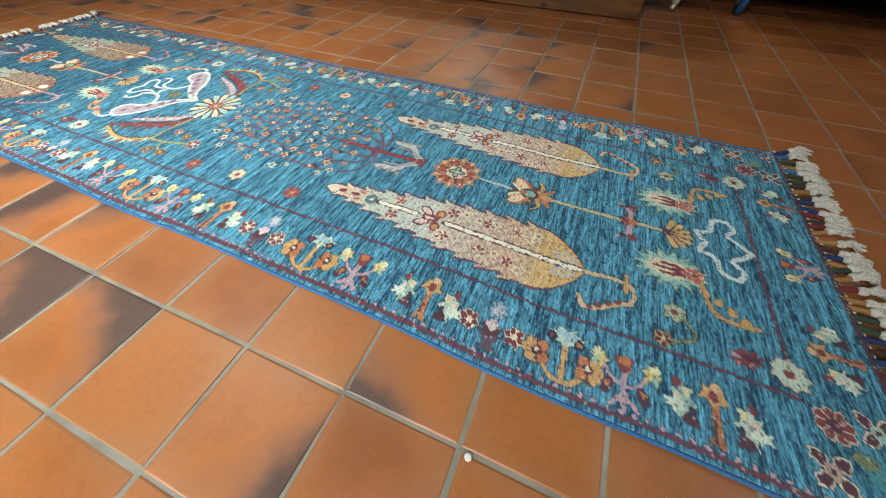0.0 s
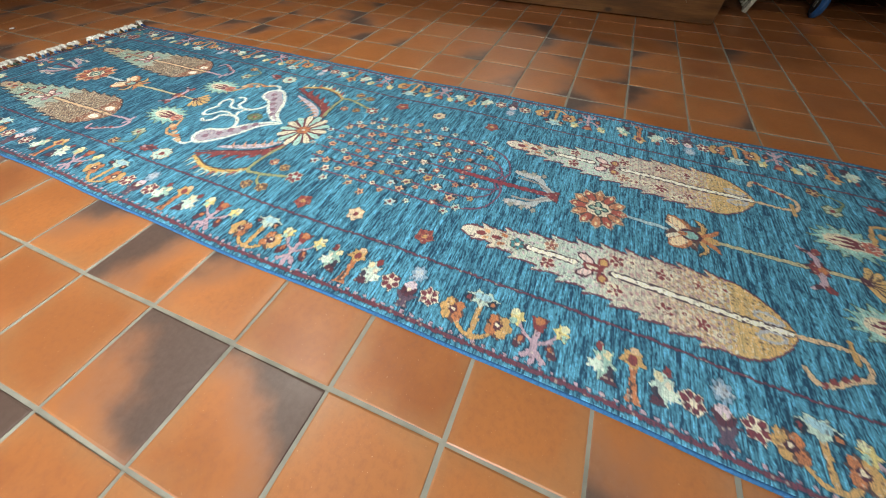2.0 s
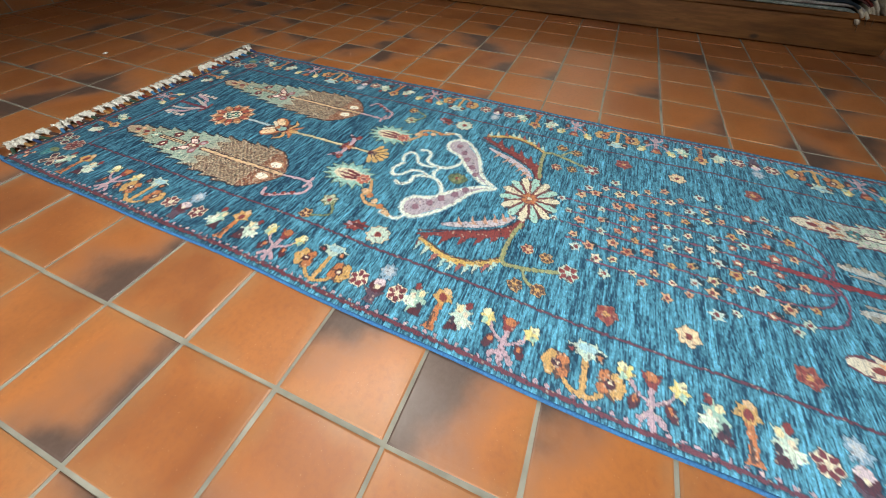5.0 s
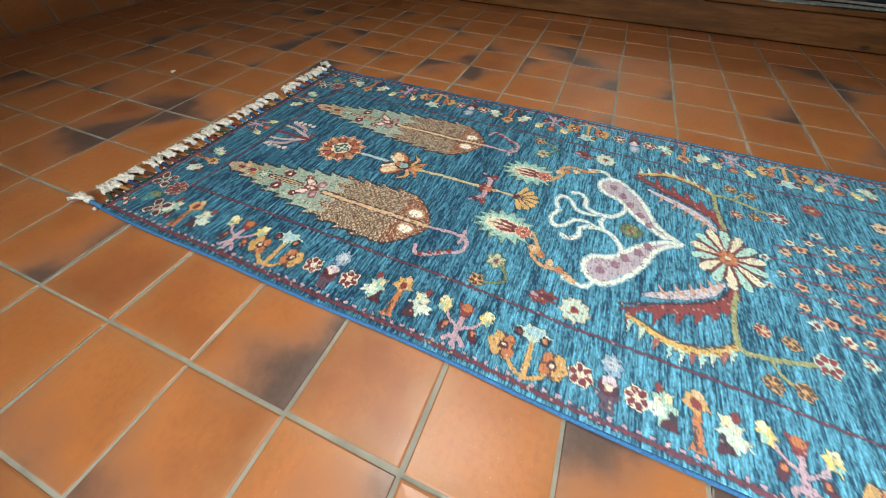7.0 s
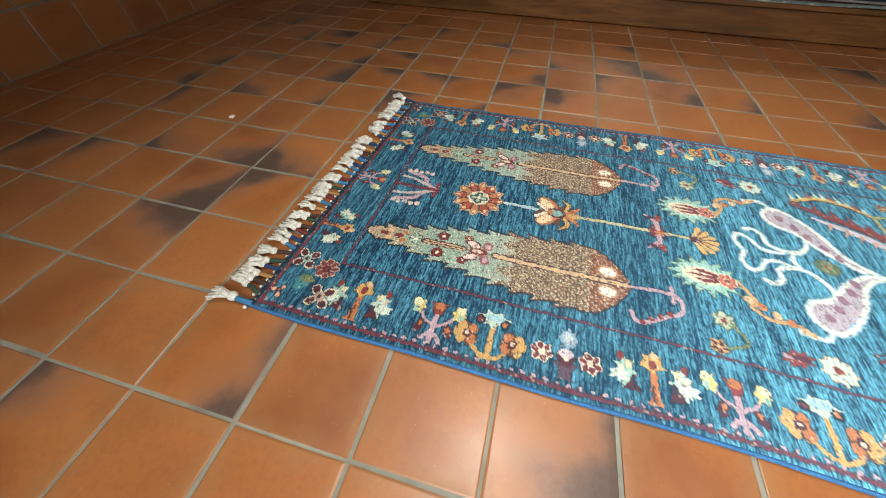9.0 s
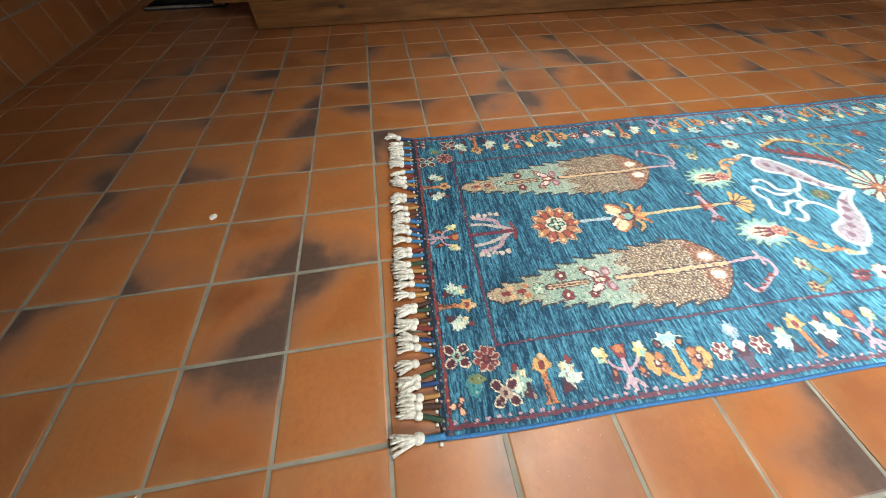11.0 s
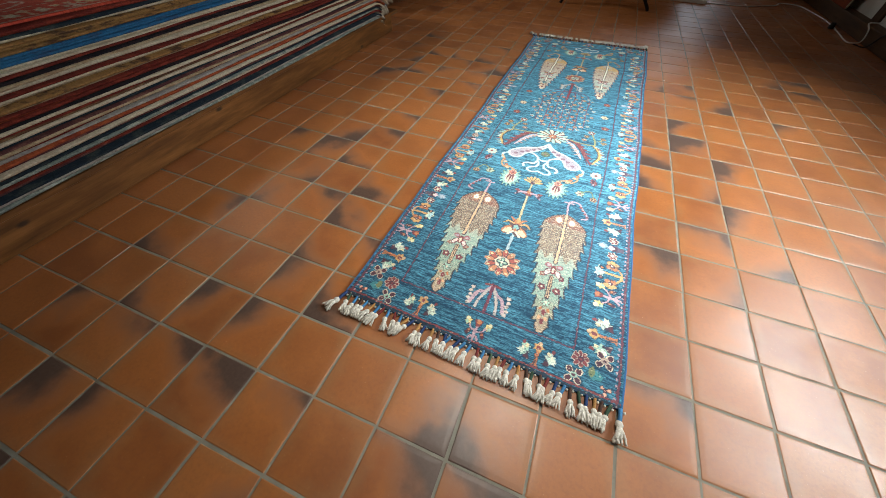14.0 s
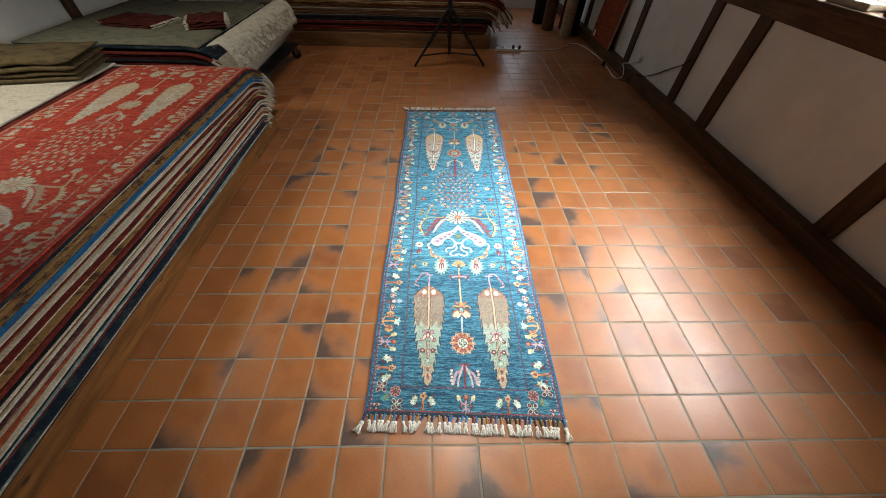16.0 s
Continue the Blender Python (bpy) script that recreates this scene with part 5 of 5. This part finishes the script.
# rug strips lying on the floor past the platform's near end
tagged(arc_rug("floor_rug", -4.4, -2.62, 0.001, 0.0105, 0.014, -1.36, -0.88, [PILE[4], BACKING], 77, 0.0), "dark navy patterned rug lying on the tiles", "rug")
for k in range(9):
    ob = tagged(arc_rug("stacked_rug", -4.45, -3.0 + 0.01 * k, 0.0, 0.029 + 0.028 * k, 0.026, -1.38, -0.86, [PILE[(1, 4, 5, 2, 8, 1, 7, 5, 4)[k]], BACKING], 300 + k, 0.0), WORDS[TONE[(1, 4, 5, 2, 8, 1, 7, 5, 4)[k]]] + " rug in a low pile in shade", "rug", "rugs in the shaded corner pile")

# far platform and pile across the room
far_platform = tagged(empty("low_platform", (-1.2, 5.9, 0)), "brown wooden platform under the far rug pile", "platform")
under(part("front_board", new_box(-2.75, 0.26, 5.40, 5.44, 0.0, 0.185, bevel=0.004), PINE_X, far_platform, "dark stained front board"), far_platform)
under(part("side_board", new_box(0.22, 0.26, 5.441, 6.8, 0.0, 0.185, bevel=0.004), PINE_X, far_platform), far_platform)
under(part("deck", new_box(-2.75, 0.24, 5.442, 6.8, 0.1855, 0.205), PINE_X, far_platform), far_platform)
tones3 = ["brown", "maroon", "maroon", "black", "maroon", "plum", "black", "black", "grey", "brown", "sand", "brown", "cream", "brown", "brown", "gold", "cream", "brick", "maroon", "sand", "brown", "cream"]
pile(tones3, 0.206, 0.0215, -2.75, 0.10, 0.13, 5.41, 6.75, spin, "rugs piled on the far platform", 12, 1.15, slope=0.05)

# ---- tripod ----
tripod = tagged(empty("tripod", (-0.39, 4.78, 0)), "black tripod standing before the far pile", "tripod")
TX, TY = -0.39, 4.78
col = tube(bmesh.new(), [(TX, TY, 0.10), (TX, TY, 0.30)], 0.016, 12)
under(part("centre_tube", col, BLACK, tripod), tripod)
col = tube(bmesh.new(), [(TX, TY, 0.30), (TX, TY, 1.02)], 0.030, 14)
under(part("column", col, BLACK, tripod), tripod)
hd = new_box(TX - 0.03, TX + 0.03, TY - 0.03, TY + 0.03, 0.60, 0.66, bevel=0.008)
under(part("collar", hd, BLACK, tripod), tripod)
hd = new_box(TX - 0.035, TX + 0.035, TY - 0.025, TY + 0.025, 1.02, 1.10, bevel=0.01)
under(part("head", hd, BLACK, tripod), tripod)
for fx, fy in ((-0.852, 4.58), (0.095, 4.65), (-0.36, 5.20)):
    dx, dy = fx - TX, fy - TY
    leg = bmesh.new()
    tube(leg, [(TX + dx * 0.06, TY + dy * 0.06, 0.62), (TX + dx * 0.62, TY + dy * 0.62, 0.245)], 0.024, 8)
    tube(leg, [(TX + dx * 0.58, TY + dy * 0.58, 0.272), (fx, fy, 0.018)], 0.017, 8)
    lg = under(part("leg", leg, BLACK, tripod), tripod)
    part("rubber_foot", tube(bmesh.new(), [(fx - dx * 0.02, fy - dy * 0.02, 0.032), (fx + dx * 0.01, fy + dy * 0.01, 0.002)], 0.016, 10), RUBBER, lg)
    under(part("brace", tube(bmesh.new(), [(TX, TY, 0.125), (TX + dx * 0.80, TY + dy * 0.80, 0.128)], 0.010, 6), BLACK, tripod), tripod)

# ---- power strip, cables and socket ----
strip_ob = tagged(empty("power_strip", (0.56, 5.33, 0)), "white power strip with black plugs on the tiles", "power strip")
part("housing", new_box(-0.20, 0.20, -0.026, 0.026, 0.0, 0.038, bevel=0.006, seg=2), WHITE_PLASTIC, strip_ob)
for x in (0.06, 0.155):
    p = bmesh.new()
    bmesh.ops.create_cone(p, cap_ends=True, segments=16, radius1=0.022, radius2=0.017, depth=0.045, matrix=Matrix.Translation((x, 0, 0.062)))
    part("plug", p, RUBBER, strip_ob, "black round plug")
part("plug", new_box(-0.12, -0.08, -0.018, 0.018, 0.0385, 0.075, bevel=0.006), WHITE_PLASTIC, strip_ob, "white square plug")
strip_ob.rotation_euler = (0, 0, radians(-4))


def cable(name, pts, r, mat, label):
    return tagged(link_mesh(name, tube(bmesh.new(), spline(pts, 8), r, 6), mat, smooth=True), label, "cable")


cable("cable", [(0.74, 5.34, 0.008), (0.95, 5.36, 0.006), (1.20, 5.40, 0.006), (1.46, 5.55, 0.006), (1.55, 5.62, 0.006), (1.62, 5.75, 0.006), (1.80, 5.70, 0.006), (1.88, 5.25, 0.006), (1.89, 4.95, 0.006), (1.86, 4.60, 0.006), (1.83, 4.30, 0.007), (1.90, 4.25, 0.03), (1.93, 4.33, 0.10), (1.938, 4.42, 0.14), (2.02, 4.42, 0.15), (2.055, 4.27, 0.22)], 0.006, WHITE_PLASTIC, "white mains cable winding over the tiles to the wall")
cable("cable", [(1.86, 4.30, 0.006), (1.92, 4.17, 0.012), (1.942, 4.08, 0.130), (2.02, 3.98, 0.140), (2.045, 3.80, 0.23), (2.048, 3.55, 0.38), (2.030, 3.38, 0.47), (2.030, 3.30, 0.56)], 0.0055, RUBBER, "black cable hanging along the timber wall")
blk = bmesh.new()
bmesh.ops.create_cone(blk, cap_ends=True, segments=16, radius1=0.026, radius2=0.020, depth=0.05, matrix=Matrix.Translation((1.845, 4.78, 0.027)))
tagged(link_mesh("plug", blk, RUBBER), "black mains plug lying on the tiles", "plug")
socket = tagged(empty("wall_socket", (WX, 4.27, 0.25)), "white round wall socket on plaster", "socket")
sk = bmesh.new()
bmesh.ops.create_cone(sk, cap_ends=True, segments=24, radius1=0.042, radius2=0.036, depth=0.018, matrix=Matrix.Translation((-0.010, 0, 0)) @ Matrix.Rotation(-math.pi / 2, 4, "Y"))
part("cover", sk, WHITE_PLASTIC, socket)
part("insert", new_box(-0.028, -0.0195, -0.02, 0.02, -0.02, 0.02, bevel=0.004), WHITE_PLASTIC, socket)

# ---- rugs stored at the far right ----
def rolled_rug(x, y, r, h, mat, label, lean=0.0, seed=1):
    bm = bmesh.new()
    rs = np.random.RandomState(seed)
    n, turns = 120, 4
    ring = []
    for k in range(n + 1):
        a = 2 * math.pi * turns * k / n
        rr = r * (0.25 + 0.75 * k / n) * (1 + 0.03 * math.sin(3 * a + seed))
        ring.append((rr * math.cos(a), rr * math.sin(a)))
    lo = [bm.verts.new((px, py, 0.0)) for px, py in ring]
    hi = [bm.verts.new((px * 0.97, py * 0.97, h + 0.008 * math.sin(i * 0.2))) for i, (px, py) in enumerate(ring)]
    lo2 = [bm.verts.new((px * 0.93, py * 0.93, 0.0)) for px, py in ring]
    hi2 = [bm.verts.new((px * 0.90, py * 0.90, h)) for px, py in ring]
    for i in range(n):
        bm.faces.new((lo[i], lo[i + 1], hi[i + 1], hi[i]))
        bm.faces.new((lo2[i + 1], lo2[i], hi2[i], hi2[i + 1]))
        bm.faces.new((hi[i], hi[i + 1], hi2[i + 1], hi2[i]))
    ob = tagged(link_mesh("rolled_rug", bm, mat, smooth=True), label, "rug", "rolled rugs at the timber wall")
    ob.matrix_world = Matrix.Translation((x, y, 0.0)) @ Matrix.Rotation(lean, 4, "Y")
    return ob


rolled_rug(1.66, 6.20, 0.10, 1.25, PILE[3], "sand-coloured rolled rug standing on end", 0.0, 2)
rolled_rug(1.45, 6.62, 0.11, 1.35, PILE[7], "brown rolled rug standing on end", 0.0, 3)
rolled_rug(1.38, 7.05, 0.12, 1.30, PILE[2], "dark rolled rug standing on end", 0.0, 4)
rolled_rug(1.80, 6.70, 0.12, 1.40, PILE[1], "maroon rolled rug standing on end", 0.0, 5)
rolled_rug(1.84, 6.35, 0.09, 1.30, PILE[2], "near-black rolled rug standing on end", 0.0, 6)

lean = tagged(empty("leaning_rug", (1.9, 5.4, 0)), "red patterned rug board leaning on the timber wall", "rug")
bm = bmesh.new()
for (x0, z0), (x1, z1) in (((1.955, 0.13), (2.035, 1.02)),):
    vs = []
    for y in (5.02, 5.74):
        vs.append([bm.verts.new((x0, y, z0)), bm.verts.new((x1, y, z1)), bm.verts.new((x1 - 0.014, y, z1)), bm.verts.new((x0 - 0.014, y, z0))])
    for k in range(4):
        bm.faces.new((vs[0][k], vs[0][(k + 1) % 4], vs[1][(k + 1) % 4], vs[1][k]))
    bm.faces.new(vs[0][::-1])
    bm.faces.new(vs[1])
bmesh.ops.recalc_face_normals(bm, faces=bm.faces)
under(part("field", bm, PILE[5], lean, "brick-red knotted field"), lean)
hem_bm = bmesh.new()
for y in (5.015, 5.745):
    tube(hem_bm, [(1.947, y, 0.13), (2.027, y, 1.02)], 0.008, 6)
under(part("edge_cord", hem_bm, PILE[0], lean, "pale edge cord"), lean)
under(part("price_tag", new_box(1.932, 1.936, 5.60, 5.66, 0.16, 0.24), WHITE_PLASTIC, lean, "small white card tag"), lean)

# small things on the window ledge
for k, (y, c) in enumerate(((1.55, 5), (1.95, 0), (2.4, 3))):
    tagged(link_mesh("ledge_cloth", new_box(WX - 0.12, WX + 0.06, y, y + 0.3, 1.2155, 1.245 + 0.01 * k, bevel=0.012, seg=2), PILE[c]), ("red", "cream", "sand-coloured")[k] + " folded cloth lying on the window ledge", "cloth")

# specks on the floor
for x, y, r in ((-0.633, -0.45, 0.011), (0.205, 2.615, 0.006)):
    cr = bmesh.new()
    bmesh.ops.create_icosphere(cr, subdivisions=2, radius=r)
    for v in cr.verts:
        v.co = Vector((v.co.x, v.co.y, v.co.z * 0.25)) * (1 + 0.3 * noise.noise(v.co * 90))
    ob = tagged(link_mesh("crumb", cr, WHITE_PLASTIC, smooth=True), "small white crumb lying on the tiles", "crumb")
    ob.location = (x, y, r * 0.2)
# ceiling spotlight body
lampbody = tagged(empty("spotlight", (-0.25, 0.80, 2.50)), "small black ceiling spotlight over the runner", "lamp", "ceiling spotlights")
bm = bmesh.new()
bmesh.ops.create_cone(bm, cap_ends=False, segments=24, radius1=0.33, radius2=0.20, depth=0.10, matrix=Matrix.Translation((0, 0, 0.02)))
part("shade", bm, BLACK, lampbody)
part("stem", tube(bmesh.new(), [(0, 0, 0.07), (0, 0, 0.12)], 0.012, 10), BLACK, lampbody)

far_window = tagged(empty("window_2", (0.55, 8.3, 0.85)), "plain timber-framed window in the far wall", "window", kind="structure")
for x in (-0.5, 0.52, 1.54):
    under(part("window_frame", new_box(x, x + 0.06, 8.27, 8.33, 0.85, 2.05, bevel=0.004), OAK, far_window), far_window)
for z in (0.85, 1.99):
    for a, b_ in ((-0.44, 0.52), (0.58, 1.54)):
        under(part("window_rail", new_box(a, b_, 8.272, 8.328, z, z + 0.06, bevel=0.004), OAK, far_window), far_window)
for a, b_ in ((-0.44, 0.52), (0.58, 1.54)):
    pane = under(part("pane", new_box(a, b_, 8.297, 8.303, 0.91, 1.99), glass, far_window), far_window)
    pane.visible_shadow = False
second = copy_thing(lampbody, Matrix.Translation((-3.20, 1.05, 2.50)))
tagged(second, "small black ceiling spotlight over the rug piles")

# ---- floor tiles, last ----
def tile_mesh(name, mat, seed):
    rs = np.random.RandomState(seed)
    h = TILE_W / 2
    b, d = 0.0026, 0.0014
    me = bpy.data.meshes.new(name)
    jig = lambda: rs.uniform(-0.0011, 0.0011)
    ring = lambda r, z: [(sx * r + jig(), sy * r + jig(), z) for sx, sy in ((-1, -1), (1, -1), (1, 1), (-1, 1))]
    vs = ring(h, -0.006) + ring(h, -d) + ring(h - b, -0.0004) + ring(h - 0.014, 0.0)
    fs = [(12, 13, 14, 15)]
    for k in range(3):
        fs += [(4 * k + i, 4 * k + (i + 1) % 4, 4 * k + 4 + (i + 1) % 4, 4 * k + 4 + i) for i in range(4)]
    me.from_pydata(vs, [], fs)
    me.materials.append(mat)
    for p in me.polygons:
        p.use_smooth = False
    return me


variants = [[tile_mesh("tile", m, 10 * k + j) for j in range(4)] for k, m in enumerate(TILE)]
# smoked tiles: column, row -> how much, and which side (quarter turns)
SMOKED = {(-11, 0): (1, 3), (-10, 7): (1, 3), (-9, -2): (1, 3), (-9, 0): (1, 0), (-9, 14): (1, 0), (-9, 15): (1, 2), (-9, 17): (1, 0), (-8, -4): (1, 2), (-8, -2): (1, 2), (-8, -1): (1, 0), (-8, 2): (1, 0), (-8, 4): (3, 3), (-8, 5): (2, 1), (-7, 4): (1, 0), (-7, 5): (1, 2), (-7, 8): (1, 2), (-7, 10): (1, 3), (-6, -5): (1, 2), (-6, -4): (1, 3), (-6, 0): (1, 3), (-6, 1): (1, 0), (-6, 2): (2, 0), (-6, 3): (2, 0), (-6, 9): (1, 2), (-6, 10): (1, 2), (-5, -6): (1, 0), (-5, -5): (1, 2), (-5, 0): (2, 0), (-5, 5): (1, 2), (-4, -4): (1, 0), (-3, -3): (1, 1), (-3, -2): (2, 2), (-3, -1): (2, 1), (-2, -6): (1, 2), (-2, -4): (1, 0), (-2, -2): (2, 2), (-2, -1): (1, 0), (0, 0): (2, 2), (0, 3): (2, 2), (0, 6): (2, 0), (0, 7): (3, 0), (0, 8): (1, 0), (0, 12): (1, 1), (1, -1): (1, 0), (1, 2): (1, 1), (1, 3): (1, 1), (1, 6): (1, 1), (1, 8): (3, 3), (1, 9): (2, 3), (1, 11): (1, 2), (1, 12): (1, 2), (4, 5): (1, 2), (4, 10): (1, 3), (7, 8): (1, 1), (7, 16): (1, 1), (7, 20): (2, 0), (8, 9): (1, 2), (8, 11): (1, 3), (9, 8): (1, 3)}
rs = np.random.RandomState(21)
strip = rs.uniform(-0.0012, 0.0012, 60)
far_v, far_f, far_m = [], [], []
for j in range(-8, 41):
    for i in range(-23, 10):
        cx, cy = (i + 0.5) * PITCH + strip[j + 8], (j + 0.5) * PITCH
        if cx + 0.1 > 1.95 or cy - 0.1 < -1.475:
            if cx - 0.06 > 1.93 or cy + 0.06 < -1.47:
                continue
        chance = rs.rand()
        kind, quarter = SMOKED.get((i, j), ((0 if chance < (0.90 if cx > -0.9 else 0.55) else 1 if chance < 0.94 else 2) if cx < 1.4 and cy < 3.4 else 0 if chance < 0.72 else 1 if chance < 0.9 else 2, rs.randint(4)))
        m = Matrix.Translation((cx + rs.uniform(-0.0012, 0.0012), cy + rs.uniform(-0.0012, 0.0012), rs.uniform(-0.0007, 0.0))) @ Matrix.Rotation(quarter * math.pi / 2 + rs.uniform(-0.006, 0.006), 4, "Z")
        m = m @ Matrix.Rotation(rs.uniform(-0.003, 0.003), 4, "X") @ Matrix.Rotation(rs.uniform(-0.003, 0.003), 4, "Y")
        me = variants[kind][rs.randint(4)]
        if -9 <= i < 6 and -5 <= j < 15:
            ob = new("tile", me)
            ob.parent = floor
            ob.matrix_basis = m
        else:
            base = len(far_v)
            far_v += [m @ v.co for v in me.vertices]
            far_f += [[base + q for q in p.vertices] for p in me.polygons]
            far_m += [1 if kind >= 2 else 0] * len(me.polygons)
me = bpy.data.meshes.new("far_tiles")
me.from_pydata(far_v, [], far_f)
for mt in TILE_FAR:
    me.materials.append(mt)
me.polygons.foreach_set("material_index", np.array(far_m, dtype=np.int32))
far = new("far_tiles", me)
far.parent = floor
tagged(far, "red clay floor tiles farther off", kind="stuff")

# upright tiles of the plinth
for i in range(-22, 10):
    for k in range(2):
        ob = new("plinth_tile", variants[0 if rs.rand() < 0.85 else 1][rs.randint(4)])
        ob.parent = plinth
        ob.matrix_basis = Matrix.Translation(((i + 0.4) * PITCH, -1.470, 0.1 + k * PITCH)) @ Matrix.Rotation(-math.pi / 2, 4, "X")
